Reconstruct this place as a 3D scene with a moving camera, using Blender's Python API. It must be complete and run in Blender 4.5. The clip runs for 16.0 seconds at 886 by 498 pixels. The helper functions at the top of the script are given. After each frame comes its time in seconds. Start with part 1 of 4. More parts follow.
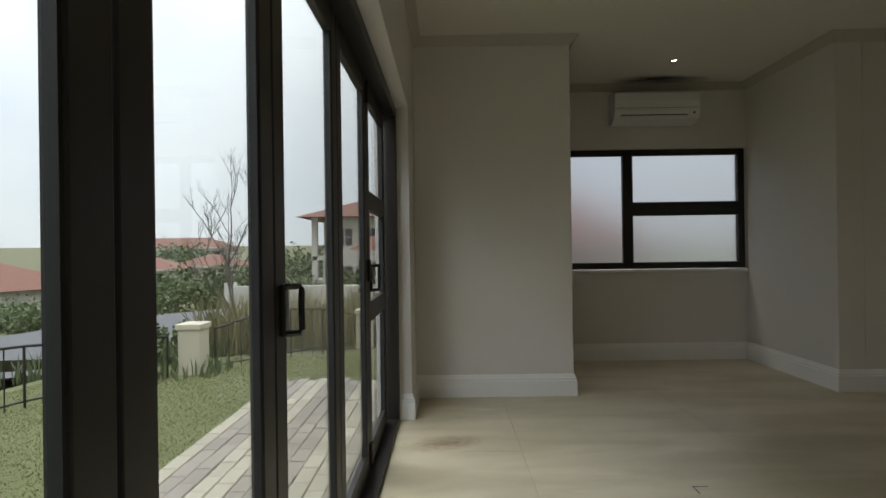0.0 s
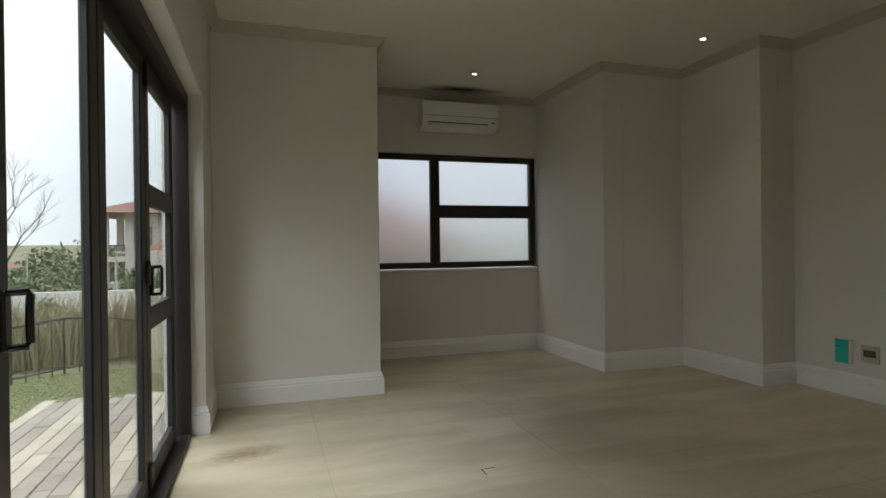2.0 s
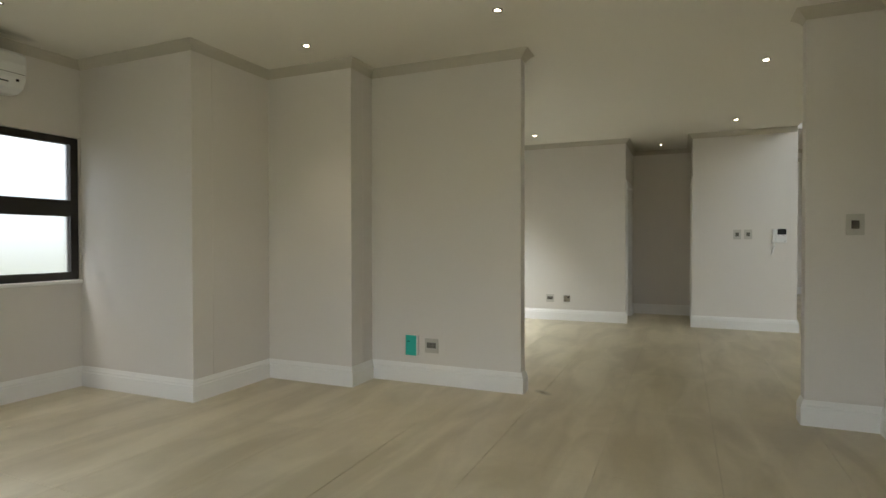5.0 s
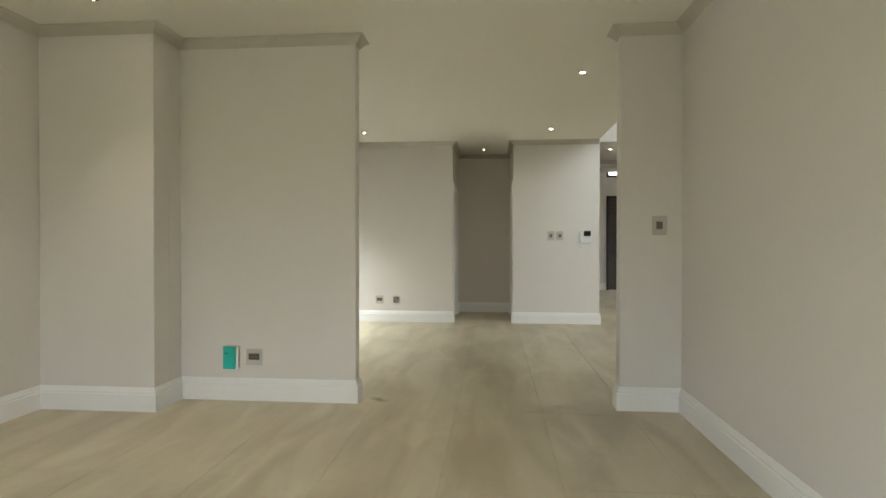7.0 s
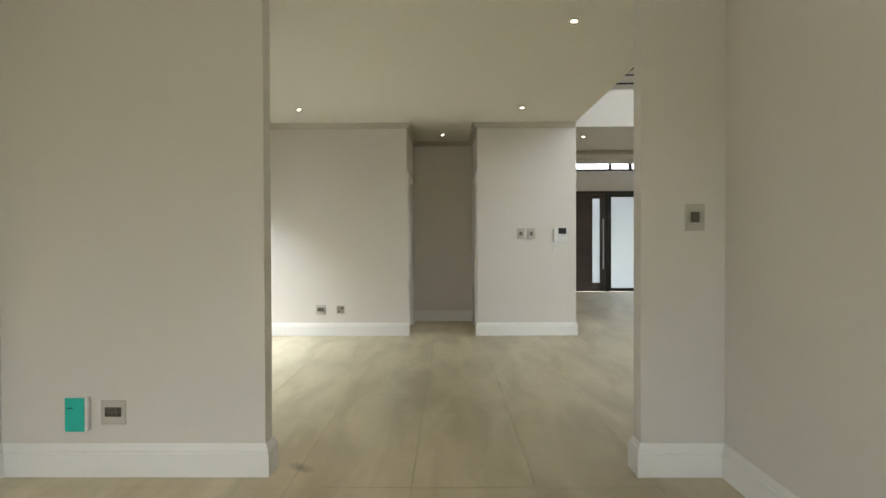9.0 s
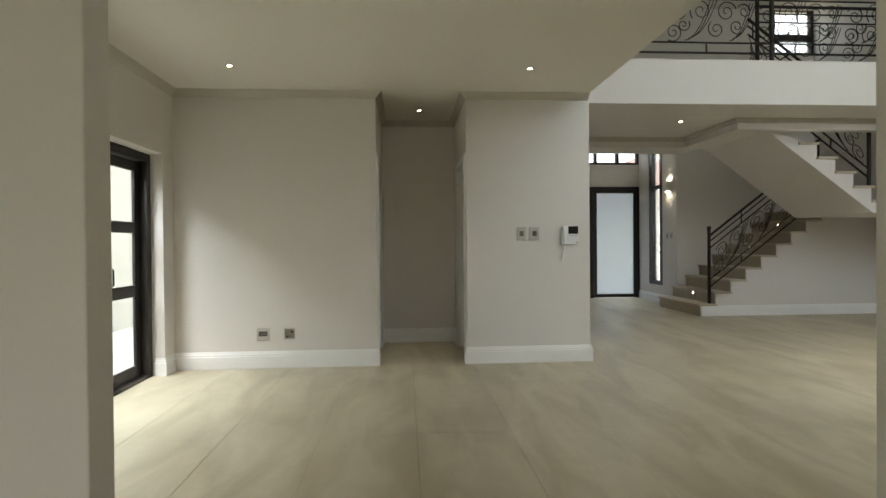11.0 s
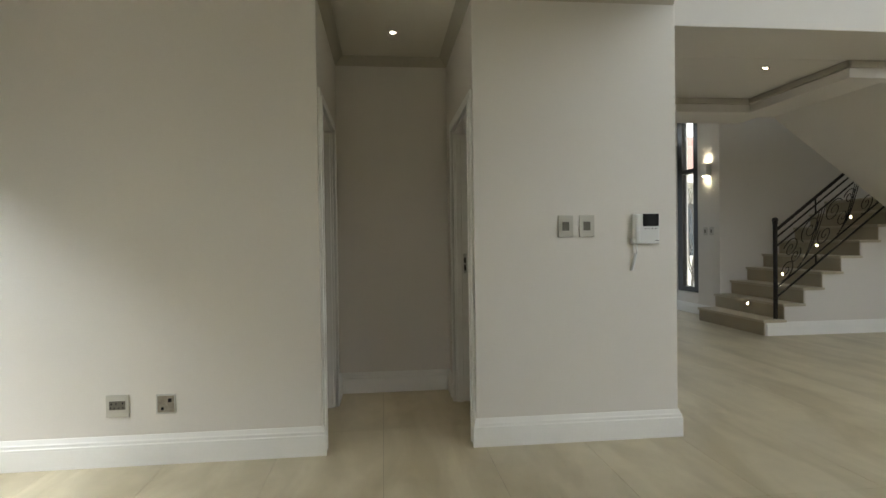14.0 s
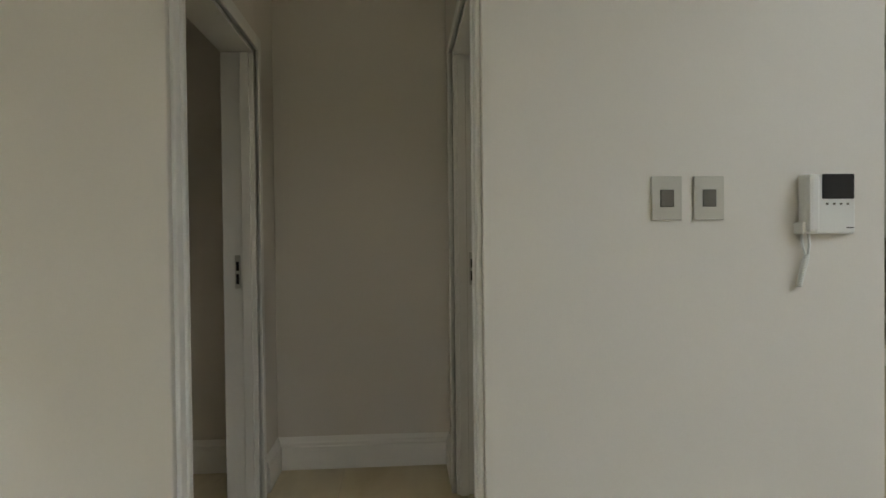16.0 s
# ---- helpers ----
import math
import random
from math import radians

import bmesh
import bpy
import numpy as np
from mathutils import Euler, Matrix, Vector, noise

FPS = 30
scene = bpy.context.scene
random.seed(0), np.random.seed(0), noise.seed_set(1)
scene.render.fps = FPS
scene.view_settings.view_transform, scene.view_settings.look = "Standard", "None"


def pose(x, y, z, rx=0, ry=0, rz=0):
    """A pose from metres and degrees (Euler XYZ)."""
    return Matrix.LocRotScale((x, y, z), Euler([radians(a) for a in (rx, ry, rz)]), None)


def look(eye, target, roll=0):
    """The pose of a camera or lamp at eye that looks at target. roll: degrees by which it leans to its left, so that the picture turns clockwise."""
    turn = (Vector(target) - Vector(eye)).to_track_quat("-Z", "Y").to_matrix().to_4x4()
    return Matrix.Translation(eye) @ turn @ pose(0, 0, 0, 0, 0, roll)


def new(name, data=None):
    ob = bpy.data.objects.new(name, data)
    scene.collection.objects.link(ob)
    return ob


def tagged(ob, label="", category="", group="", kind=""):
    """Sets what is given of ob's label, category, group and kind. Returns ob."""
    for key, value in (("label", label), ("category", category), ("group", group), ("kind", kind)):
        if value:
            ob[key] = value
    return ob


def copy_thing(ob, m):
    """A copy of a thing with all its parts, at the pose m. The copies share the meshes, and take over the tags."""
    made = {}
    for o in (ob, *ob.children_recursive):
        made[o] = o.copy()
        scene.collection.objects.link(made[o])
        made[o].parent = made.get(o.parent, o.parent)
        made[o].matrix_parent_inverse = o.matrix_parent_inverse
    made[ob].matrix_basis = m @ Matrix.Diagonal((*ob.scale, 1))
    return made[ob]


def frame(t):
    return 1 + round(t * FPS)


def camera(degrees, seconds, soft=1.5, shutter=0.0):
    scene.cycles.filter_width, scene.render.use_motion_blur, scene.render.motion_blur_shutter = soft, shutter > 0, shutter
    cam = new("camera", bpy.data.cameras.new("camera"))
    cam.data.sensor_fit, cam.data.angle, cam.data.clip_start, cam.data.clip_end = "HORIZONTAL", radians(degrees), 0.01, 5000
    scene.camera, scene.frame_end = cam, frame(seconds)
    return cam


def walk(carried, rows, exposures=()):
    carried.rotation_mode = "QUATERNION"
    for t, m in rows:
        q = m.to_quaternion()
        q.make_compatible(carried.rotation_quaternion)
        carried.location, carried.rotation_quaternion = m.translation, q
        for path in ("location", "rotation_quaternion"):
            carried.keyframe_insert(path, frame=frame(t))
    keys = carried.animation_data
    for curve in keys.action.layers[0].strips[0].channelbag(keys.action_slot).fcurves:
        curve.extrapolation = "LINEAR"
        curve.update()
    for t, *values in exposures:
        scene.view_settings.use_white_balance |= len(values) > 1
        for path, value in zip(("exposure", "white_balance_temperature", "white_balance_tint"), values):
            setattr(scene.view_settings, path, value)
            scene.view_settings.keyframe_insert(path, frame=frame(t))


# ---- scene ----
cam = camera(77.2, 16.0)
EXPOSURES = [(0.0, 0.22), (1.0, 0.32), (2.0, 0.68), (3.0, 1.15), (4.0, 1.52), (5.0, 1.9), (7.5, 2.35), (9.0, 2.35), (11.5, 1.85), (12.5, 1.97), (16.0, 1.95)]
PATH = [
    (0, (0.277, 0.301, 1.119), (0.261, 2.301, 1.121), -0.8),
    (0.5, (0.298, 0.298, 1.118), (0.39, 2.296, 1.118), -0.8),
    (1, (0.314, 0.303, 1.116), (0.569, 2.286, 1.114), -0.7),
    (1.5, (0.35, 0.296, 1.113), (0.774, 2.25, 1.109), -0.8),
    (2, (0.382, 0.299, 1.115), (0.993, 2.203, 1.11), -0.7),
    (2.5, (0.345, 0.433, 1.108), (1.245, 2.218, 1.105), -0.8),
    (3, (0.267, 0.579, 1.103), (1.468, 2.178, 1.102), -0.6),
    (3.5, (0.235, 0.737, 1.088), (1.656, 2.145, 1.093), -0.5),
    (4, (0.266, 0.892, 1.104), (1.832, 2.135, 1.107), -0.5),
    (4.5, (0.163, 1.057, 1.181), (1.867, 2.103, 1.157), -0.3),
    (5, (0.137, 1.141, 1.208), (1.974, 1.932, 1.183), -0.1),
    (7.5, (0.596, 1.327, 1.18), (2.591, 1.466, 1.161), -0.0),
    (8, (0.892, 1.358, 1.189), (2.889, 1.468, 1.169), -0.1),
    (8.5, (1.218, 1.367, 1.18), (3.218, 1.41, 1.156), -0.2),
    (9, (1.6, 1.373, 1.19), (3.6, 1.393, 1.168), -0.2),
    (11.5, (3.515, 1.645, 1.215), (5.509, 1.489, 1.194), -0.6),
    (12, (3.851, 1.607, 1.232), (5.844, 1.446, 1.206), -0.7),
    (12.5, (4.245, 1.598, 1.246), (6.237, 1.414, 1.218), -0.7),
    (13, (4.671, 1.56, 1.243), (6.661, 1.369, 1.217), -0.8),
    (13.5, (5.077, 1.552, 1.221), (7.067, 1.358, 1.195), -0.8),
    (14, (5.468, 1.541, 1.222), (7.456, 1.327, 1.196), -0.8),
    (14.5, (5.88, 1.505, 1.228), (7.869, 1.294, 1.201), -0.8),
    (15, (6.284, 1.455, 1.2), (8.273, 1.241, 1.182), -1.0),
    (15.5, (6.693, 1.382, 1.175), (8.68, 1.153, 1.158), -0.9),
    (16, (7.09, 1.24, 1.182), (9.085, 1.098, 1.155), -0.6),
]
walk(cam, [(t, look(eye, target, roll)) for t, eye, target, roll in PATH], EXPOSURES)

# ---- world and light: a bright overcast day ----
world = bpy.data.worlds.new("overcast")
scene.world = world
world.use_nodes = True
wn, wl = world.node_tree.nodes, world.node_tree.links
sky = wn.new("ShaderNodeTexSky")
sky.sky_type, sky.sun_disc = "NISHITA", False
sky.sun_elevation, sky.sun_rotation = radians(48), radians(250)
cloud = wn.new("ShaderNodeTexNoise")
cloud.inputs["Scale"].default_value, cloud.inputs["Detail"].default_value = 2.2, 4
ramp = wn.new("ShaderNodeValToRGB")
ramp.color_ramp.elements[0].position, ramp.color_ramp.elements[0].color = 0.35, (8.6, 9.2, 10.0, 1)
ramp.color_ramp.elements[1].position, ramp.color_ramp.elements[1].color = 0.68, (11.0, 11.3, 11.6, 1)
veil = wn.new("ShaderNodeMix")
veil.data_type = "RGBA"
veil.inputs[0].default_value = 0.88
wl.new(cloud.outputs["Fac"], ramp.inputs["Fac"])
wl.new(sky.outputs["Color"], veil.inputs[6])
wl.new(ramp.outputs["Color"], veil.inputs[7])
# an overcast sky is brighter overhead than at the horizon: 0.6 + 0.2 z + 1.3 z^2
way, split = wn.new("ShaderNodeTexCoord"), wn.new("ShaderNodeSeparateXYZ")
wl.new(way.outputs["Generated"], split.inputs[0])
lift, rise, gain = wn.new("ShaderNodeMath"), wn.new("ShaderNodeMath"), wn.new("ShaderNodeVectorMath")
lift.operation, rise.operation, gain.operation = "MULTIPLY_ADD", "MULTIPLY_ADD", "SCALE"
lift.inputs[1].default_value, lift.inputs[2].default_value = 1.3, 0.2
rise.inputs[2].default_value = 0.6
wl.new(split.outputs["Z"], lift.inputs[0])
wl.new(split.outputs["Z"], rise.inputs[0])
wl.new(lift.outputs[0], rise.inputs[1])
wl.new(veil.outputs[2], gain.inputs[0])
wl.new(rise.outputs[0], gain.inputs["Scale"])
wl.new(gain.outputs[0], wn["Background"].inputs["Color"])
wn["Background"].inputs["Strength"].default_value = 0.15
sun = new("sun", bpy.data.lights.new("sun", "SUN"))
sun.data.energy, sun.data.angle, sun.data.color = 0.6, radians(25), (1.0, 0.96, 0.9)
sun.matrix_world = look((-30, 12, 40), (0, 0, 0))


def skylight(name, eye, target, width, height, watts):
    """The sky's light at an opening."""
    lamp = new(name, bpy.data.lights.new(name, "AREA"))
    lamp.data.shape, lamp.data.size, lamp.data.size_y, lamp.data.energy = "RECTANGLE", width, height, watts
    lamp.data.color = (0.88, 0.95, 1.0)
    lamp.matrix_world = look(eye, target)


skylight("sky_west_doors", (-1.15, 1.75, 3.35), (1.8, 1.6, 0.55), 3.2, 1.3, 60)
skylight("sky_living_doors", (7.0, 5.0, 3.2), (7.2, 2.2, 0.5), 2.6, 1.3, 72)
skylight("sky_hall", (4.56, -3.2, 4.2), (9.0, -3.0, 2.2), 4.8, 2.0, 6)


def ceiling_lamp(x, y, z, watts):
    """The warm light of a recessed downlight that is switched on."""
    lamp = new("downlight_beam", bpy.data.lights.new("downlight_beam", "SPOT"))
    lamp.data.energy, lamp.data.color, lamp.data.shadow_soft_size = watts, (1.0, 0.87, 0.68), 0.03
    lamp.data.spot_size, lamp.data.spot_blend = radians(66), 0.9
    lamp.matrix_world = look((x, y, z - 0.02), (x, y + 0.001, 0.0))


for x, y in ((2.25, 5.10), (3.66, 3.80), (3.62, 2.25), (1.0, 3.8)):
    ceiling_lamp(x, y, 2.72, 5)
# the last two are unseen, added to brighten the rooms behind the doorways
for x, y, watts in ((7.95, 3.08, 3), (5.46, 3.07, 3), (9.46, 1.45, 2.6), (9.4, 2.75, 2.5), (9.4, 0.5, 1.5)):
    ceiling_lamp(x, y, 2.72, watts)


# ---- materials ----
def material(name, colour, rough=0.6, metal=0.0, grain=40.0, amount=0.08, stains=1.5, stain=0.08, bump=0.05, vary=0.0, spec=0.5):
    """Two scales of colour variation (grain and stains), a fine relief, and variation from piece to piece."""
    m = bpy.data.materials.new(name)
    m.use_nodes = True
    nt = m.node_tree
    n, l = nt.nodes, nt.links
    p = n["Principled BSDF"]
    p.inputs["Roughness"].default_value, p.inputs["Metallic"].default_value = rough, metal
    p.inputs["Specular IOR Level"].default_value = spec
    co = n.new("ShaderNodeTexCoord")
    geo = n.new("ShaderNodeNewGeometry")
    fine, wide = n.new("ShaderNodeTexNoise"), n.new("ShaderNodeTexNoise")
    fine.inputs["Scale"].default_value, fine.inputs["Detail"].default_value = grain, 3
    wide.inputs["Scale"].default_value, wide.inputs["Detail"].default_value = stains, 4
    for t in (fine, wide):
        l.new(geo.outputs["Position"], t.inputs["Vector"])
    add = n.new("ShaderNodeMath")
    add.operation = "MULTIPLY_ADD"
    l.new(fine.outputs["Fac"], add.inputs[0])
    add.inputs[1].default_value, add.inputs[2].default_value = 2 * amount, 1 - amount - stain - vary / 2
    add2 = n.new("ShaderNodeMath")
    add2.operation = "MULTIPLY_ADD"
    l.new(wide.outputs["Fac"], add2.inputs[0])
    add2.inputs[1].default_value = 2 * stain
    l.new(add.outputs[0], add2.inputs[2])
    last = add2
    if vary:
        info = n.new("ShaderNodeObjectInfo")
        add3 = n.new("ShaderNodeMath")
        add3.operation = "MULTIPLY_ADD"
        l.new(info.outputs["Random"], add3.inputs[0])
        add3.inputs[1].default_value = vary
        l.new(last.outputs[0], add3.inputs[2])
        last = add3
    mul = n.new("ShaderNodeVectorMath")
    mul.operation = "SCALE"
    mul.inputs[0].default_value = colour
    l.new(last.outputs[0], mul.inputs["Scale"])
    l.new(mul.outputs[0], p.inputs["Base Color"])
    if bump:
        b = n.new("ShaderNodeBump")
        b.inputs["Strength"].default_value, b.inputs["Distance"].default_value = bump, 0.01
        l.new(fine.outputs["Fac"], b.inputs["Height"])
        l.new(b.outputs[0], p.inputs["Normal"])
    return m


def tile_material():
    """Honed cream stone-look porcelain: cloudy beige with stretched drifts and faint brown marks."""
    m = material("porcelain_tile", (0.60, 0.54, 0.40), rough=0.36, grain=9, amount=0.05, stains=1.1, stain=0.14, bump=0.0, vary=0.05, spec=0.45)
    n, l = m.node_tree.nodes, m.node_tree.links
    p = n["Principled BSDF"]
    geo = n.new("ShaderNodeNewGeometry")
    mp = n.new("ShaderNodeMapping")
    mp.inputs["Rotation"].default_value = (0, 0, 0.6)
    mp.inputs["Scale"].default_value = (0.7, 2.6, 1)
    drift = n.new("ShaderNodeTexNoise")
    drift.inputs["Scale"].default_value, drift.inputs["Detail"].default_value, drift.inputs["Distortion"].default_value = 1.3, 6, 0.8
    r = n.new("ShaderNodeValToRGB")
    r.color_ramp.elements[0].position, r.color_ramp.elements[0].color = 0.34, (0.80, 0.77, 0.70, 1)
    r.color_ramp.elements[1].position, r.color_ramp.elements[1].color = 0.62, (1.04, 1.03, 1.02, 1)
    l.new(geo.outputs["Position"], mp.inputs["Vector"])
    l.new(mp.outputs[0], drift.inputs["Vector"])
    l.new(drift.outputs["Fac"], r.inputs["Fac"])
    mul = n.new("ShaderNodeVectorMath")
    mul.operation = "MULTIPLY"
    l.new(p.inputs["Base Color"].links[0].from_socket, mul.inputs[0])
    l.new(r.outputs["Color"], mul.inputs[1])
    l.new(mul.outputs[0], p.inputs["Base Color"])
    rr = n.new("ShaderNodeMapRange")
    rr.inputs["To Min"].default_value, rr.inputs["To Max"].default_value = 0.28, 0.5
    l.new(drift.outputs["Fac"], rr.inputs["Value"])
    l.new(rr.outputs[0], p.inputs["Roughness"])
    return m


def clear_glass(name):
    m = bpy.data.materials.new(name)
    m.use_nodes = True
    n, l = m.node_tree.nodes, m.node_tree.links
    n.remove(n["Principled BSDF"])
    tr, gl, mix, fr = n.new("ShaderNodeBsdfTransparent"), n.new("ShaderNodeBsdfGlossy"), n.new("ShaderNodeMixShader"), n.new("ShaderNodeLayerWeight")
    tr.inputs["Color"].default_value = (0.93, 0.95, 0.94, 1)
    gl.inputs["Roughness"].default_value = 0.02
    pw, ma = n.new("ShaderNodeMath"), n.new("ShaderNodeMath")
    pw.operation, ma.operation = "POWER", "MULTIPLY_ADD"
    pw.inputs[1].default_value = 5.0
    ma.inputs[1].default_value, ma.inputs[2].default_value = 0.55, 0.03
    l.new(fr.outputs["Facing"], pw.inputs[0])
    l.new(pw.outputs[0], ma.inputs[0])
    l.new(ma.outputs[0], mix.inputs[0])
    l.new(tr.outputs[0], mix.inputs[1])
    l.new(gl.outputs[0], mix.inputs[2])
    l.new(mix.outputs[0], n["Material Output"].inputs["Surface"])
    return m


def frosted_glass(name, rough=0.42):
    m = material(name, (0.47, 0.49, 0.51), rough=rough, grain=260, amount=0.02, stain=0.02, bump=0.12)
    p = m.node_tree.nodes["Principled BSDF"]
    p.inputs["Transmission Weight"].default_value = 1.0
    p.inputs["IOR"].default_value = 1.25
    return m


def lamp_material(name, colour, strength):
    m = bpy.data.materials.new(name)
    m.use_nodes = True
    p = m.node_tree.nodes["Principled BSDF"]
    p.inputs["Emission Color"].default_value = (*colour, 1)
    p.inputs["Emission Strength"].default_value = strength
    return m


PAINT = material("putty_wall_paint", (0.71, 0.675, 0.635), rough=0.75, grain=130, amount=0.02, stains=0.7, stain=0.03, bump=0.05, spec=0.3)
CEIL = material("ceiling_paint", (0.76, 0.725, 0.645), rough=0.85, grain=90, amount=0.02, stains=0.6, stain=0.03, bump=0.03, spec=0.2)
WHITE = material("white_gloss_paint", (0.83, 0.82, 0.80), rough=0.42, grain=60, amount=0.02, stains=2, stain=0.03, bump=0.03)
# darker than the walls: the shadow line under the ceiling is in this colour
CORNICE = material("shaded_cornice_plaster", (0.53, 0.495, 0.42), rough=0.8, grain=60, amount=0.03, stain=0.03, bump=0.04, spec=0.2)
ALU = material("dark_bronze_aluminium", (0.018, 0.014, 0.012), rough=0.45, metal=0.0, grain=220, amount=0.1, stain=0.12, bump=0.02)
RUBBER = material("black_gasket", (0.012, 0.012, 0.012), rough=0.7, grain=80, bump=0.05)
IRON = material("wrought_iron", (0.022, 0.017, 0.015), rough=0.5, metal=0.4, grain=120, amount=0.2, stain=0.15, bump=0.25)
TILE = tile_material()
GROUT = material("cement_grout", (0.30, 0.26, 0.20), rough=0.95, grain=90, amount=0.15, bump=0.2)
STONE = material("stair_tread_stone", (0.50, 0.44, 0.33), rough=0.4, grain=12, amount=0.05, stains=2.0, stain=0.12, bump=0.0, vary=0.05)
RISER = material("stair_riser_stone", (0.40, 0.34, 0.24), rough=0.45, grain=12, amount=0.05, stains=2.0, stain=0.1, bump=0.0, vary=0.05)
GLASS = clear_glass("clear_glass")
FROST = frosted_glass("frosted_glass")
# frosted glass with the shade of an unbuilt porch roof put into its colour
FROST_SHADED = frosted_glass("porch_shaded_frosted_glass", 0.5)
FROST_SHADED.node_tree.nodes["Vector Math"].inputs[0].default_value = (0.20, 0.225, 0.25)
PLASTIC = material("white_plastic", (0.74, 0.74, 0.73), rough=0.38, grain=150, amount=0.02, stain=0.02, bump=0.02)
PLATE = material("champagne_plate", (0.52, 0.50, 0.45), rough=0.35, metal=0.15, grain=200, amount=0.03, stain=0.03, bump=0.02)
ROCKER = material("grey_rocker", (0.135, 0.125, 0.105), rough=0.4, metal=0.2, grain=200, amount=0.05, bump=0.02)
BLACK = material("black_plastic", (0.02, 0.02, 0.022), rough=0.25, grain=150, amount=0.05, bump=0.0)
TEAL = material("teal_film", (0.02, 0.50, 0.42), rough=0.4, grain=120, amount=0.03, stain=0.04, bump=0.02)
CHROME = material("brushed_steel", (0.55, 0.54, 0.52), rough=0.3, metal=1.0, grain=300, amount=0.06, bump=0.03)
MORTAR = material("raw_mortar", (0.30, 0.26, 0.21), rough=0.95, grain=60, amount=0.3, stains=20, stain=0.25, bump=0.8)
TIMBER = material("dark_stained_timber", (0.060, 0.042, 0.034), rough=0.5, grain=30, amount=0.3, stains=4, stain=0.2, bump=0.15, vary=0.25)
SOOT = material("grey_dust_stain", (0.18, 0.16, 0.13), rough=0.95, grain=50, amount=0.2, stain=0.2, bump=0.1)
LED = lamp_material("warm_led", (1.0, 0.86, 0.58), 18.0)
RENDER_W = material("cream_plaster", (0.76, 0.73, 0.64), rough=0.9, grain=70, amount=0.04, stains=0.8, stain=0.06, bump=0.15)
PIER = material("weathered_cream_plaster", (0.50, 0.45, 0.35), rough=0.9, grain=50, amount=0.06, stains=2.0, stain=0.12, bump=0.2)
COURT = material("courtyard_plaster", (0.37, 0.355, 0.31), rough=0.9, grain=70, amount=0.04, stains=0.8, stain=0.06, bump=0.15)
GREYWALL = material("grey_plaster", (0.50, 0.47, 0.42), rough=0.9, grain=40, amount=0.06, stains=0.5, stain=0.1, bump=0.2)
ROOF = material("terracotta_roof_tile", (0.175, 0.078, 0.055), rough=0.85, grain=14, amount=0.15, stains=0.8, stain=0.15, bump=0.3, vary=0.1)
DARKWIN = material("dark_window_glass", (0.03, 0.035, 0.04), rough=0.1, grain=5, amount=0.1, bump=0.0)
GRASS = material("lawn_grass", (0.105, 0.115, 0.04), rough=0.9, grain=35, amount=0.3, stains=1.2, stain=0.25, bump=0.5)
BLADE = material("grass_blade", (0.165, 0.17, 0.065), rough=0.9, grain=25, amount=0.25, stains=1.2, stain=0.2, bump=0.0)
SOIL = material("veld_ground", (0.12, 0.115, 0.055), rough=0.95, grain=3, amount=0.25, stains=0.12, stain=0.3, bump=0.5)
ASPHALT = material("asphalt", (0.10, 0.10, 0.105), rough=0.9, grain=60, amount=0.2, stains=0.3, stain=0.1, bump=0.3)
CONCRETE = material("pale_concrete", (0.38, 0.36, 0.32), rough=0.9, grain=40, amount=0.1, stains=0.6, stain=0.12, bump=0.2)
LEAF = material("shrub_leaf", (0.095, 0.12, 0.05), rough=0.7, grain=6, amount=0.4, stains=1.0, stain=0.3, bump=0.0)
REED = material("dry_reed", (0.20, 0.18, 0.085), rough=0.8, grain=6, amount=0.3, stains=1.0, stain=0.3, bump=0.0)
BARK = material("grey_bark", (0.075, 0.062, 0.052), rough=0.9, grain=40, amount=0.3, bump=0.5)
PAVE_G = material("grey_paver", (0.235, 0.205, 0.175), rough=0.9, grain=50, amount=0.12, stain=0.08, bump=0.3, vary=0.25)
PAVE_C = material("cream_paver", (0.34, 0.305, 0.24), rough=0.9, grain=50, amount=0.1, stain=0.08, bump=0.3, vary=0.2)


# ---- mesh helpers ----
def mesh_of(name, bm, mat, smooth=False):
    bmesh.ops.recalc_face_normals(bm, faces=bm.faces)
    me = bpy.data.meshes.new(name)
    bm.to_mesh(me)
    bm.free()
    me.materials.append(mat)
    if smooth:
        for f in me.polygons:
            f.use_smooth = True
    return me


def add_box(bm, x0, x1, y0, y1, z0, z1, bevel=0.0):
    r = bmesh.ops.create_cube(bm, size=1.0)
    vs = r["verts"]
    for v in vs:
        v.co = Vector((x0 + (v.co.x + 0.5) * (x1 - x0), y0 + (v.co.y + 0.5) * (y1 - y0), z0 + (v.co.z + 0.5) * (z1 - z0)))
    if bevel:
        es = {e for v in vs for e in v.link_edges}
        bmesh.ops.bevel(bm, geom=list(es), offset=bevel, segments=2, affect="EDGES", profile=0.5)


def part(name, bm, mat, parent=None, smooth=False):
    ob = new(name, mesh_of(name, bm, mat, smooth))
    if parent:
        ob.parent = parent
    return ob


def boxes(name, mat, rows, bevel=0.0, parent=None):
    bm = bmesh.new()
    for r in rows:
        add_box(bm, *r, bevel=bevel)
    return part(name, bm, mat, parent)


def wall(name, rows, label, mat=None):
    return tagged(boxes(name, mat or PAINT, rows, bevel=0.004), label, "wall", kind="structure")


def base(name, x, y, z, label, category, group="", kind=""):
    ob = new(name)
    ob.location = (x, y, z)
    return tagged(ob, label, category, group, kind)


def under(parent, ob):
    """Makes a part, built in world places, a child of a thing that stands at its own place."""
    ob.parent = parent
    ob.matrix_parent_inverse = Matrix.Translation(parent.location).inverted()
    return ob


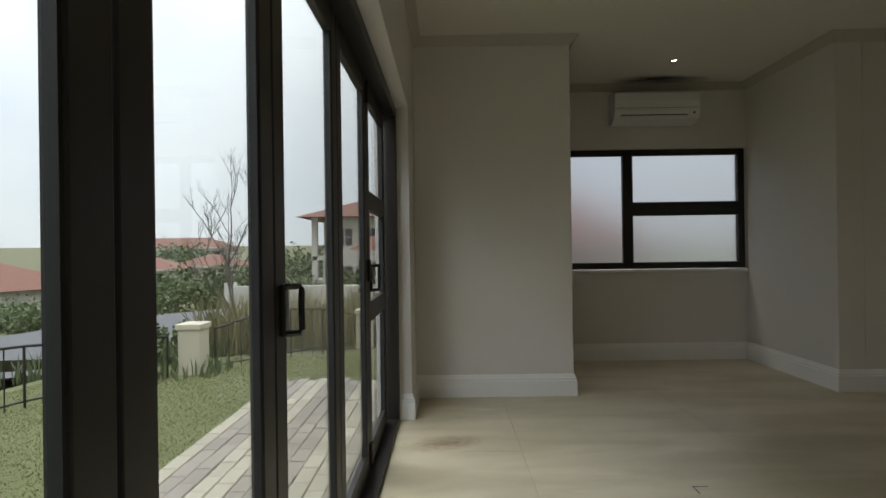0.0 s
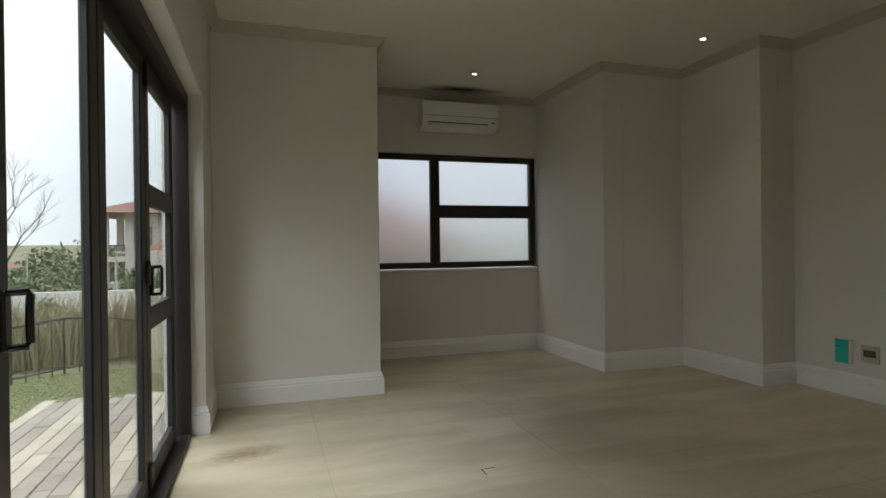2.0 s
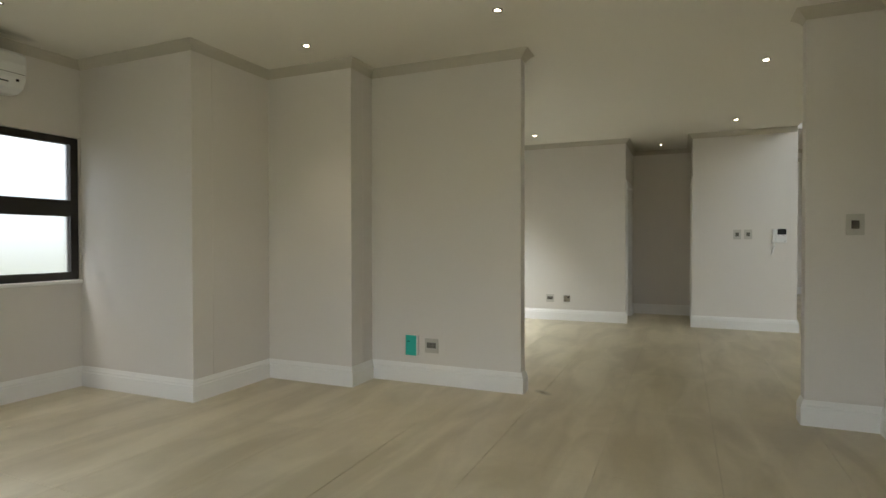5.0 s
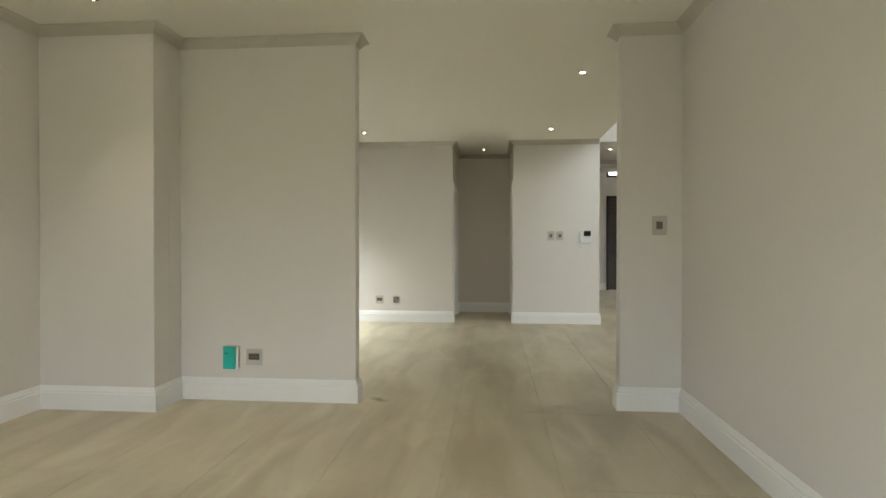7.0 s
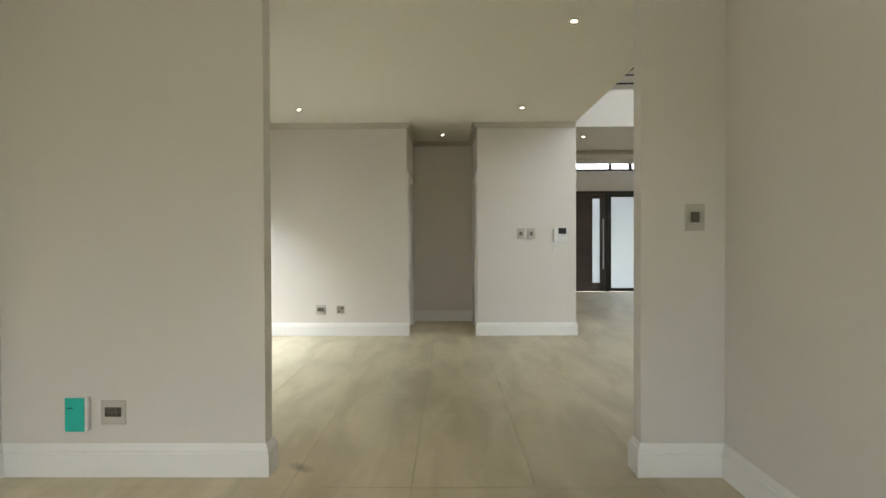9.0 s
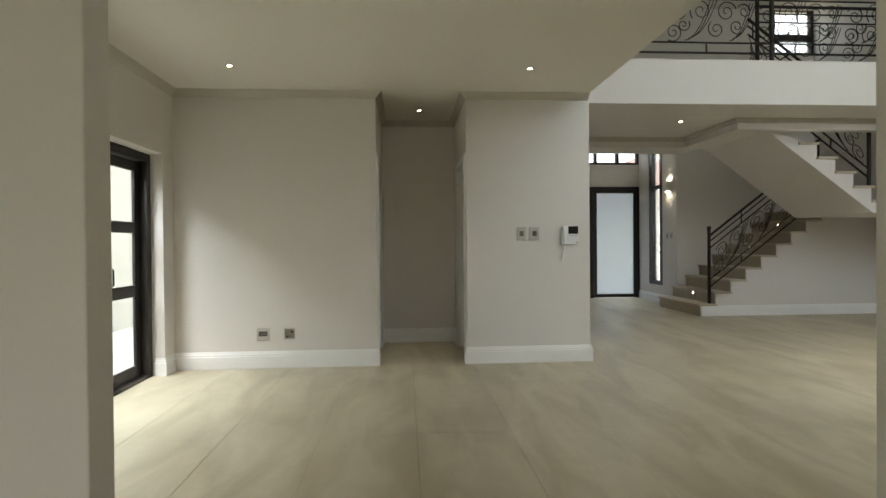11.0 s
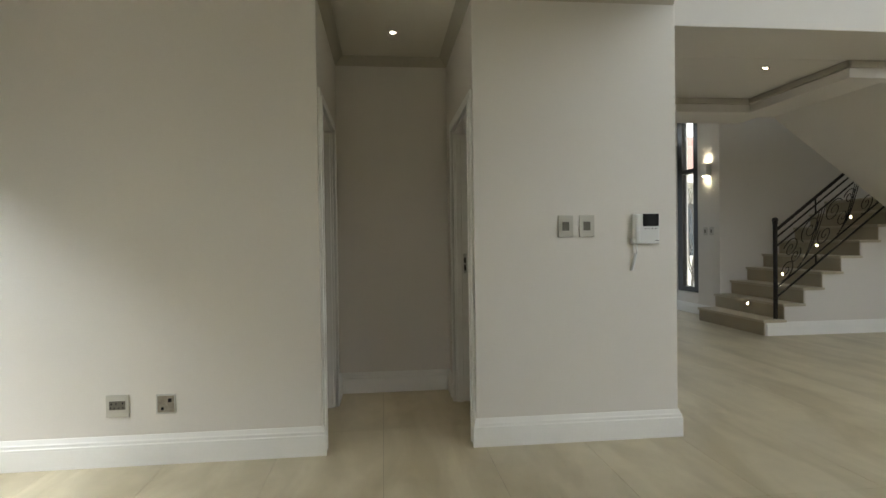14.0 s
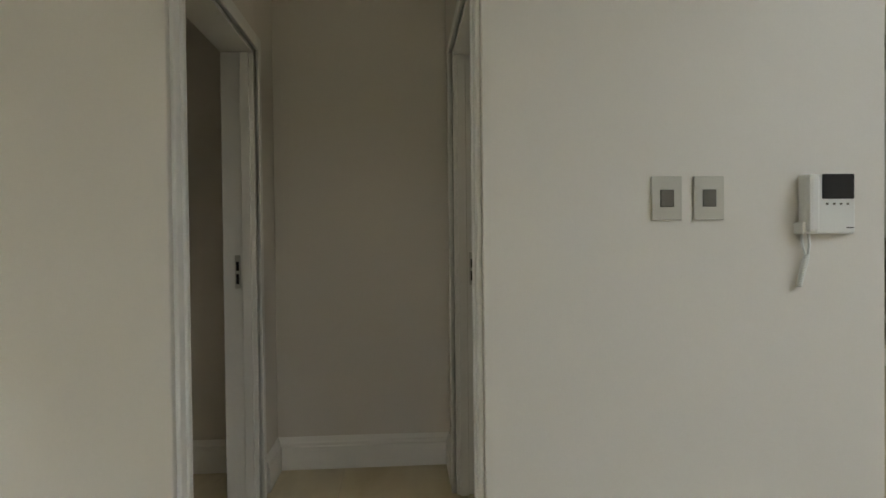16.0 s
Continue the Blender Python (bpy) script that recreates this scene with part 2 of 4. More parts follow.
def add_tube(bm, pts, r, n=6, taper=1.0):
    pts = [Vector(p) for p in pts]
    rings = []
    for i, p in enumerate(pts):
        d = (pts[min(i + 1, len(pts) - 1)] - pts[max(i - 1, 0)]).normalized()
        a = d.cross(Vector((0.31, 0.17, 0.93)))
        if a.length < 1e-3:
            a = d.cross(Vector((1, 0, 0)))
        a.normalize()
        b = d.cross(a)
        q = r * (1 + (taper - 1) * i / max(1, len(pts) - 1))
        rings.append([bm.verts.new(p + q * (math.cos(k * math.tau / n) * a + math.sin(k * math.tau / n) * b)) for k in range(n)])
    for u, v in zip(rings, rings[1:]):
        for k in range(n):
            bm.faces.new((u[k], u[(k + 1) % n], v[(k + 1) % n], v[k]))
    bm.faces.new(rings[0]), bm.faces.new(rings[-1])


def add_lathe(bm, centre, profile, n=20, axis="z"):
    cx, cy, cz = centre
    rings = []
    for r, h in profile:
        ring = []
        for k in range(n):
            c, s = r * math.cos(k * math.tau / n), r * math.sin(k * math.tau / n)
            ring.append(bm.verts.new((cx + c, cy + s, cz + h) if axis == "z" else (cx + h, cy + c, cz + s)))
        rings.append(ring)
    for u, v in zip(rings, rings[1:]):
        for k in range(n):
            bm.faces.new((u[k], u[(k + 1) % n], v[(k + 1) % n], v[k]))
    bm.faces.new(rings[0]), bm.faces.new(rings[-1])


def moulding(name, line, profile, mat, label, category):
    """A profile of (out from the wall, height) swept along a line of wall corners, the room on the right of it, mitred."""
    bm = bmesh.new()
    pts = [Vector((x, y)) for x, y in line]
    rings = []
    for i, p in enumerate(pts):
        ns = []
        for a, b in ((i - 1, i), (i, i + 1)):
            if a >= 0 and b < len(pts):
                d = (pts[b] - pts[a]).normalized()
                ns.append(Vector((d.y, -d.x)))
        m = ns[0] if len(ns) == 1 else (ns[0] + ns[1]) / (1 + ns[0].dot(ns[1]))
        rings.append([bm.verts.new((p.x + m.x * o, p.y + m.y * o, h)) for o, h in profile])
    for u, v in zip(rings, rings[1:]):
        for k in range(len(profile)):
            j = (k + 1) % len(profile)
            bm.faces.new((u[k], u[j], v[j], v[k]))
    bm.faces.new(rings[0]), bm.faces.new(rings[-1])
    return tagged(part(name, bm, mat), label, category, kind="structure")


H = 2.72     # ceiling of the rooms
SKIRT = [(-0.01, 0.001), (0.022, 0.001), (0.022, 0.118), (0.017, 0.124), (0.017, 0.138), (0.012, 0.146), (0.007, 0.160), (0.004, 0.168), (-0.01, 0.168)]
COVE = [(-0.01, H - 0.066), (0.003, H - 0.066), (0.018, H - 0.046), (0.042, H - 0.020), (0.064, H - 0.004), (0.064, H + 0.002), (-0.01, H + 0.002)]

# ---- structure: the near room ----
wall("wall_west", [(-0.20, 0.03, -0.225, 0.31, -0.1, H), (-0.20, 0.03, 3.965, 4.71, -0.1, H), (-0.20, 0.03, 0.31, 3.965, 2.06, H)],
     "putty-painted wall with a wide opening for folding doors")
wall("wall_alcove_west", [(0.03, 1.22, 4.51, 4.71, -0.1, H), (1.02, 1.22, 4.71, 6.0, -0.1, H)], "putty-painted wall beside the window alcove")
wall("wall_north", [(1.22, 3.435, 5.80, 6.0, -0.1, 0.895), (1.22, 3.435, 5.80, 6.0, 2.085, H), (1.22, 1.30, 5.80, 6.0, 0.895, 2.085), (3.225, 3.435, 5.80, 6.0, 0.895, 2.085)],
     "putty-painted wall with a frosted window")
wall("wall_alcove_east", [(3.235, 3.435, 4.535, 5.80, -0.1, H), (3.435, 4.26, 4.535, 4.735, -0.1, H), (4.08, 4.26, 3.67, 4.535, -0.1, H)],
     "putty-painted wall stepping forward in plastered corners")
wall("wall_middle", [(4.42, 4.53, 2.312, 4.06, -0.1, H), (4.26, 4.42, 3.67, 3.87, -0.1, H)], "putty-painted dividing wall beside the wide opening")
wall("wall_nib", [(4.42, 4.53, -0.25, 0.40, -0.1, H)], "putty-painted wall nib at the wide opening")
wall("wall_south", [(-0.20, 4.42, -0.225, -0.025, -0.1, H)], "putty-painted plain wall")

# ---- structure: the living room, passage and the rooms behind its doors ----
wall("wall_living_north", [(4.53, 5.79, 3.865, 4.065, -0.1, H), (8.495, 8.92, 3.865, 4.13, -0.1, H), (5.79, 8.495, 3.865, 4.065, 2.06, H)],
     "putty-painted wall with folding glass doors")
wall("wall_living_east", [(8.72, 8.80, 1.905, 3.865, -0.1, H), (8.72, 8.80, -0.26, 1.005, -0.1, H)], "putty-painted wall around the passage")
wall("wall_passage", [(8.80, 9.68, 1.905, 2.035, 2.07, H), (9.68, 10.03, 1.905, 2.035, -0.1, H), (8.80, 9.68, 0.875, 1.005, 2.07, H), (9.68, 10.03, 0.875, 1.005, -0.1, H),
                      (10.03, 10.15, 0.0, 3.6, -0.1, H)], "putty-painted passage wall with two doorways")
wall("wall_store", [(8.80, 10.03, 3.5, 3.62, -0.1, H), (8.92, 9.0, 3.62, 4.065, -0.1, H)], "plain wall of the room behind the doorway")
wall("wall_hall_north", [(8.80, 15.2, -0.26, -0.14, -0.1, 5.6), (4.42, 8.80, -0.25, -0.13, H + 0.3, 5.6)], "putty-painted wall of the double-height hall")
tagged(boxes("ceiling", CEIL, [(-0.2, 4.61, -0.225, 6.0, H, H + 0.3), (4.61, 8.80, -0.25, 4.065, H, H + 0.3), (8.80, 10.15, -0.14, 3.62, H, H + 0.3)]),
       "cream painted flat ceiling with recessed lamps", "ceiling", kind="structure")

# ---- structure: the double-height hall, gallery and entrance ----
wall("wall_hall_west", [(4.40, 4.53, -6.4, -0.25, -0.1, 3.05), (4.40, 4.53, -6.4, -0.25, 5.3, 5.6), (4.40, 4.53, -6.4, -5.8, 3.05, 5.3), (4.40, 4.53, -0.7, -0.25, 3.05, 5.3)],
     "putty-painted hall wall with a high opening")
wall("wall_hall_south", [(4.53, 13.5, -6.4, -6.2, -0.1, 5.6)], "putty-painted plain hall wall")
wall("wall_stair", [(13.3, 13.5, -6.2, -3.48, -0.1, 4.75), (13.3, 13.5, -5.35, -0.26, 4.75, 5.6), (13.3, 13.5, -6.2, -5.35, 5.65, 5.7), (13.3, 13.5, -3.48, -0.26, 3.62, 4.75)],
     "putty-painted wall behind the staircase")
wall("wall_entrance_side", [(13.5, 13.88, -3.68, -3.48, -0.1, 3.62), (14.51, 15.2, -3.68, -3.48, -0.1, 3.62), (13.88, 14.51, -3.68, -3.48, -0.1, 0.34)],
     "white-lit entrance wall with a tall narrow window")
wall("wall_entrance", [(15.0, 15.2, -1.60, -0.26, -0.1, 3.62), (15.0, 15.2, -3.48, -1.60, 2.42, 2.90), (15.0, 15.2, -3.48, -1.60, 3.28, 3.62)],
     "putty-painted wall around the front door")
tagged(boxes("ceiling_entrance", CEIL, [(13.3, 15.2, -3.68, -0.14, 3.62, 3.8)]), "cream entrance ceiling", "ceiling", kind="structure")
tagged(boxes("ceiling_hall", CEIL, [(4.40, 13.5, -6.4, -0.13, 5.6, 5.8)]), "cream painted ceiling over the hall", "ceiling", kind="structure")
tagged(boxes("floor_gallery", PAINT, [(9.42, 10.09, -6.2, -0.26, 2.81, 3.33), (10.09, 11.45, -2.68, -0.26, 2.81, 3.33)], bevel=0.006),
       "white-painted edge of the upper gallery floor", "gallery", kind="structure")
tagged(boxes("bulkhead", PAINT, [(10.094, 10.24, -6.2, -2.95, 2.66, 3.33), (10.094, 12.05, -2.95, -2.684, 2.66, 3.33), (11.454, 12.05, -2.684, -0.26, 2.66, 3.33)], bevel=0.004),
       "putty-painted dropped bulkhead under the gallery", "bulkhead", kind="structure")
# the shadow along the bulkhead is carried by the darker cornice colour
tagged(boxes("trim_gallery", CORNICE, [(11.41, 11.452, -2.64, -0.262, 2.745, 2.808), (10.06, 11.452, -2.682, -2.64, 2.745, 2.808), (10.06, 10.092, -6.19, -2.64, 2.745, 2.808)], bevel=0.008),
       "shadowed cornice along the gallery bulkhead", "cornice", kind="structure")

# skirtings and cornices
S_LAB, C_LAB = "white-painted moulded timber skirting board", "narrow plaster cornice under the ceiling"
NEAR = [(0.03, 3.965), (0.03, 4.51), (1.22, 4.51), (1.22, 5.80), (3.235, 5.80), (3.235, 4.535), (4.08, 4.535), (4.08, 3.67), (4.42, 3.67), (4.42, 2.312), (4.53, 2.312), (4.53, 3.865)]
moulding("baseboard", [(-0.05, 3.965)] + NEAR + [(5.79, 3.865)], SKIRT, WHITE, S_LAB, "skirting")
moulding("baseboard", [(8.495, 3.95), (8.495, 3.865), (8.72, 3.865), (8.72, 1.905), (8.728, 1.905)], SKIRT, WHITE, S_LAB, "skirting")
moulding("baseboard", [(9.752, 1.905), (10.03, 1.905), (10.03, 1.005), (9.752, 1.005)], SKIRT, WHITE, S_LAB, "skirting")
moulding("baseboard", [(8.728, 1.005), (8.72, 1.005), (8.72, -0.26), (15.0, -0.26), (15.0, -1.60)], SKIRT, WHITE, S_LAB, "skirting")
moulding("baseboard", [(4.53, -6.2), (4.53, 0.40), (4.42, 0.40), (4.42, -0.025), (0.03, -0.025), (0.03, 0.31)], SKIRT, WHITE, S_LAB, "skirting")
moulding("baseboard", [(15.0, -3.48), (13.3, -3.48)], SKIRT, WHITE, S_LAB, "skirting")
moulding("baseboard", [(11.86, -3.16), (11.86, -6.2), (4.53, -6.2)], SKIRT, WHITE, S_LAB, "skirting")
moulding("baseboard", [(9.99, 3.5), (10.03, 3.5), (10.03, 2.0)], SKIRT, WHITE, S_LAB, "skirting")
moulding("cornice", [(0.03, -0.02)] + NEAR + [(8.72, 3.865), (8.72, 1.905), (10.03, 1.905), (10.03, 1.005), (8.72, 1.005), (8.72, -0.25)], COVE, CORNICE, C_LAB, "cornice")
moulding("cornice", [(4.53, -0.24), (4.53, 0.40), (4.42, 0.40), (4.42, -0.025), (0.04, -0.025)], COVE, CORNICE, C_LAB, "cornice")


# ---- doors and windows ----
def place_x(u, d, z):      # opening in a wall along y: u is y, d is depth towards the room
    return (d, u, z)


def place_y(u, d, z):
    return (u, -d, z)


def frame_box(bm, axis, u0, u1, d0, d1, z0, z1, bevel=0.004):
    if axis == "x":
        add_box(bm, d0, d1, u0, u1, z0, z1, bevel)
    else:
        add_box(bm, u0, u1, -d1, -d0, z0, z1, bevel)


def folding_doors(name, axis, d, u0, u1, ends, swing, label):
    """A row of folding leaves from u0 to u1 in an outer frame; d: the frame's room face. ends: leaf joints; swing: the leaf with three panes."""
    root = base(name, 0, 0, 0, label, "door", kind="structure")
    bm = bmesh.new()
    frame_box(bm, axis, u0, u0 + 0.075, d - 0.115, d, -0.02, 2.055)
    frame_box(bm, axis, u1 - 0.075, u1, d - 0.115, d, -0.02, 2.055)
    frame_box(bm, axis, u0 + 0.075, u1 - 0.075, d - 0.115, d, 1.985, 2.055)
    frame_box(bm, axis, u0 + 0.075, u1 - 0.075, d - 0.115, d, -0.02, 0.028)
    part("frame", bm, ALU, root)
    for i, (a, b) in enumerate(zip(ends, ends[1:])):
        a, b = a + 0.004, b - 0.004
        fd0, fd1 = d - 0.098, d - 0.068
        bm = bmesh.new()
        st = 0.083
        frame_box(bm, axis, a, a + st, fd0, fd1, 0.035, 1.978)
        frame_box(bm, axis, b - st, b, fd0, fd1, 0.035, 1.978)
        frame_box(bm, axis, a + st, b - st, fd0, fd1, 1.885, 1.978)
        frame_box(bm, axis, a + st, b - st, fd0, fd1, 0.035, 0.135)
        bars = [(1.325, 1.425), (0.755, 0.86)] if i == swing else []
        for z0, z1 in bars:
            frame_box(bm, axis, a + st, b - st, fd0, fd1, z0, z1)
        leaf = part("leaf", bm, ALU, root)
        bm = bmesh.new()
        for u in (a + st, b - st - 0.007):
            frame_box(bm, axis, u, u + 0.007, fd0 + 0.006, fd1 - 0.004, 0.135, 1.885, 0)
        part("gasket", bm, RUBBER, leaf)
        zs = [0.135] + [z for pair in sorted(bars) for z in pair] + [1.885]
        for z0, z1 in zip(zs[::2], zs[1::2]):
            bm = bmesh.new()
            frame_box(bm, axis, a + st, b - st, d - 0.086, d - 0.080, z0, z1, 0)
            pane = part("pane", bm, GLASS, leaf)
            pane.visible_shadow = False
        for z in ((0.12, 1.02, 1.90) if i == swing - 1 else ()):
            bm = bmesh.new()
            frame_box(bm, axis, b - 0.022, b + 0.022, fd1, fd1 + 0.016, z - 0.055, z + 0.055, 0.006)
            part("hinge", bm, ALU, leaf)
    return root


def bow_handle(root, axis, u, d, z, h, out):
    """A black bow handle with rose plate."""
    bm = bmesh.new()
    frame_box(bm, axis, u - 0.018, u + 0.018, d, d + 0.014, z - h * 0.55, z + h * 0.55, 0.005)
    k = [(u, d + 0.01, z - h / 2), (u + out, d + 0.038, z - h / 2), (u + out, d + 0.043, z - h * 0.42), (u + out * 0.9, d + 0.043, z - h * 0.2), (u + out * 0.85, d + 0.043, z),
         (u + out * 0.9, d + 0.043, z + h * 0.2), (u + out, d + 0.043, z + h * 0.42), (u + out, d + 0.038, z + h / 2), (u, d + 0.01, z + h / 2)]
    add_tube(bm, [place_x(*p) if axis == "x" else place_y(*p) for p in k], 0.008, 8)
    part("handle", bm, BLACK, root)


west_doors = folding_doors("door_1", "x", -0.05, 0.31, 3.962, [0.40, 0.963, 1.565, 2.315, 3.04, 3.81], 4,
                           "dark bronze aluminium folding glass doors, closed, onto the lawn")
bow_handle(west_doors, "x", 1.612, -0.118, 0.98, 0.112, 0.022)
bow_handle(west_doors, "x", 3.12, -0.118, 0.98, 0.125, 0.03)
living_doors = folding_doors("door_2", "y", -3.975, 5.79, 8.495, [5.865, 6.50, 7.14, 7.79, 8.42], 3,
                             "dark bronze aluminium folding glass doors, closed, onto a courtyard")
bow_handle(living_doors, "y", 7.84, -4.043, 0.95, 0.13, 0.03)


def window(name, axis, d, us, zs, panes, mat, label, depth=0.07, w=0.055):
    """An outer frame over us, zs = (lo, hi); panes: (u0, u1, z0, z1) of each opening, the dark frame fills the rest."""
    root = base(name, 0, 0, 0, label, "window", kind="structure")
    bm = bmesh.new()
    cu = sorted({us[0], us[1], *[p for q in panes for p in q[:2]]})
    cz = sorted({zs[0], zs[1], *[p for q in panes for p in q[2:]]})
    for a, b in zip(cu, cu[1:]):
        run = None
        for c, e in zip(cz, cz[1:]):
            if not any(p[0] <= a + 1e-4 and p[1] >= b - 1e-4 and p[2] <= c + 1e-4 and p[3] >= e - 1e-4 for p in panes):
                if run and abs(run[1] - c) < 1e-6:
                    run[1] = e
                else:
                    if run:
                        frame_box(bm, axis, a, b, d - depth, d, run[0], run[1], 0)
                    run = [c, e]
        if run:
            frame_box(bm, axis, a, b, d - depth, d, run[0], run[1], 0)
    bmesh.ops.remove_doubles(bm, verts=bm.verts, dist=1e-5)
    part("frame", bm, ALU, root)
    for u0, u1, z0, z1 in panes:
        bm = bmesh.new()
        frame_box(bm, axis, u0 - 0.006, u1 + 0.006, d - depth * 0.6, d - depth * 0.6 + 0.006, z0 - 0.006, z1 + 0.006, 0)
        g = part("pane", bm, mat, root)
        g.visible_shadow = False
        bm = bmesh.new()
        t = 0.010
        for q in ((u0, u0 + t, z0, z1), (u1 - t, u1, z0, z1), (u0 + t, u1 - t, z0, z0 + t), (u0 + t, u1 - t, z1 - t, z1)):
            frame_box(bm, axis, q[0], q[1], d - depth * 0.5, d + 0.006, q[2], q[3], 0.002)
        part("bead", bm, ALU, root)
    return root


window("window_1", "y", -5.815, (1.305, 3.22), (0.90, 2.08), [(1.37, 2.03, 0.955, 2.03), (2.11, 3.165, 1.55, 2.03), (2.11, 3.165, 0.955, 1.435)], FROST,
       "dark aluminium window with three frosted panes")
tagged(boxes("sill", WHITE, [(1.30, 3.23, 5.775, 5.82, 0.868, 0.898)], bevel=0.006), "painted plaster window sill", "sill", kind="structure")
window("window_2", "y", 3.56, (13.885, 14.505), (0.345, 3.615), [(14.02, 14.36, 0.42, 2.30), (14.02, 14.36, 2.36, 3.55)], GLASS, "tall narrow dark-framed window beside the entrance")
window("window_3", "x", 15.06, (-3.475, -1.605), (2.905, 3.275), [(-2.50, -1.65, 2.945, 3.235), (-2.98, -2.55, 2.945, 3.235), (-3.43, -3.04, 2.945, 3.235)], GLASS,
       "narrow clerestory window over the front door")
window("window_4", "x", 13.36, (-6.19, -5.36), (4.755, 5.645), [(-6.13, -5.42, 4.80, 5.02), (-6.13, -5.42, 5.14, 5.60)], GLASS, "dark-framed upstairs window behind the railing")
window("window_5", "x", 4.52, (-5.795, -0.705), (3.055, 5.295), [(-5.7, -4.05, 3.12, 5.23), (-3.97, -2.35, 3.12, 5.23), (-2.27, -0.8, 3.12, 5.23)], GLASS, "large high window lighting the hall")

# front door: timber leaf with a glass strip, and a frosted glazed side leaf
fd = base("door_3", 0, 0, 0, "dark timber front door with a glass strip, beside a frosted pane", "door", kind="structure")
boxes("frame", ALU, [(14.96, 15.08, -3.478, -3.42, 0.0, 2.42), (14.96, 15.08, -1.66, -1.602, 0.0, 2.42), (14.96, 15.08, -3.42, -1.66, 2.35, 2.42), (14.96, 15.08, -2.47, -2.40, 0.0, 2.35)], 0.004, fd)
leaf = boxes("leaf", TIMBER, [(14.99, 15.04, -2.40, -2.27, 0.01, 2.35), (14.99, 15.04, -2.09, -1.66, 0.01, 2.35), (14.99, 15.04, -2.27, -2.09, 0.01, 0.22), (14.99, 15.04, -2.27, -2.09, 2.24, 2.35)], 0.003, fd)
for i in range(11):
    boxes("plank", TIMBER, [(14.975, 14.995, -2.085, -1.665, 0.02 + i * 0.211, 0.22 + i * 0.211)], 0.005, leaf)
boxes("pane", FROST_SHADED, [(15.01, 15.02, -2.27, -2.09, 0.22, 2.24)], 0, leaf).visible_shadow = False
bm = bmesh.new()
add_tube(bm, [(14.93, -2.335, 0.55), (14.93, -2.335, 1.75)], 0.016, 10)
for z in (0.7, 1.6):
    add_tube(bm, [(14.93, -2.335, z), (14.995, -2.335, z)], 0.010, 8)
part("handle", bm, CHROME, leaf)
side = boxes("side_leaf", ALU, [(14.98, 15.04, -2.54, -2.47, 0.01, 2.35), (14.98, 15.04, -3.42, -3.36, 0.01, 2.35), (14.98, 15.04, -3.36, -2.54, 0.01, 0.09), (14.98, 15.04, -3.36, -2.54, 2.28, 2.35)], 0.004, fd)
boxes("pane", FROST_SHADED, [(15.0, 15.01, -3.36, -2.54, 0.09, 2.28)], 0, side).visible_shadow = False


def doorway(name, y, out, label):
    """Lining and architrave of an empty doorway in the passage wall at y; out: the way into the passage."""
    root = base(name, 0, 0, 0, label, "doorway", kind="structure")
    y1 = y - out * 0.145
    lo, hi = min(y, y1), max(y, y1)
    boxes("lining", WHITE, [(8.80, 8.83, lo, hi, 0.0, 2.07), (9.65, 9.68, lo, hi, 0.0, 2.07), (8.83, 9.65, lo, hi, 2.04, 2.07)], 0.003, root)
    bm = bmesh.new()
    for k, (w, t) in enumerate(((0.072, 0.014), (0.030, 0.022))):
        a, b = sorted((y, y + out * t))
        for x0, x1, z0, z1 in ((8.815 - w, 8.815, 0.0, 2.055 + w), (9.665, 9.665 + w, 0.0, 2.055 + w), (8.815, 9.665, 2.055, 2.055 + w)):
            add_box(bm, x0, x1, a, b, z0, z1, 0.004)
    part("architrave", bm, WHITE, root)
    mid = (lo + hi) / 2
    boxes("stop", WHITE, [(9.636, 9.65, mid + out * 0.035 - 0.02, mid + out * 0.035 + 0.02, 0.0, 2.04), (8.83, 8.844, mid + out * 0.035 - 0.02, mid + out * 0.035 + 0.02, 0.0, 2.04)], 0.002, root)
    boxes("strike_plate", CHROME, [(9.645, 9.649, mid - out * 0.008 - 0.012, mid - out * 0.008 + 0.012, 0.98, 1.13)], 0.001, root)
    boxes("latch_hole", BLACK, [(9.643, 9.647, mid - out * 0.008 - 0.006, mid - out * 0.008 + 0.006, 1.06, 1.10), (9.643, 9.647, mid - out * 0.008 - 0.006, mid - out * 0.008 + 0.006, 1.0, 1.045)], 0, root)
    return root


doorway("doorway_1", 1.905, -1, "white-painted empty doorway with moulded architrave")
doorway("doorway_2", 1.005, 1, "white-painted empty doorway with moulded architrave")
wall("wall_bath", [(8.80, 10.03, 0.0, 0.1, -0.1, H)], "plain wall behind the doorway")


# ---- fittings ----
def downlight(x, y, z):
    root = base("downlight", x, y, z, "recessed round downlight in the ceiling, switched on", "lamp", "ceiling downlights")
    bm = bmesh.new()
    add_lathe(bm, (0, 0, 0), [(0.018, 0.001), (0.020, -0.003), (0.030, -0.005), (0.036, -0.002), (0.036, 0.003), (0.018, 0.004)], 24)
    part("rim", bm, ROCKER, root, True)
    bm = bmesh.new()
    add_lathe(bm, (0, 0, 0), [(0.001, -0.0035), (0.0175, -0.0025), (0.0175, 0.001)], 20)
    part("bulb", bm, LED, root, True)
    return root


d0 = downlight(2.25, 5.10, H)
# those at x = 9.4 are added out of view, to go with the side-room beams
for x, y, z in ((3.66, 3.80, H), (3.62, 2.25, H), (1.0, 3.8, H), (1.0, 2.2, H), (5.46, 0.50, H), (5.46, 3.07, H), (7.95, 3.08, H), (7.92, 0.53, H), (9.46, 1.45, H), (9.4, 2.75, H), (9.4, 0.5, H), (10.34, -2.05, 2.81), (10.15, -0.70, 2.81)):
    copy_thing(d0, pose(x, y, z))

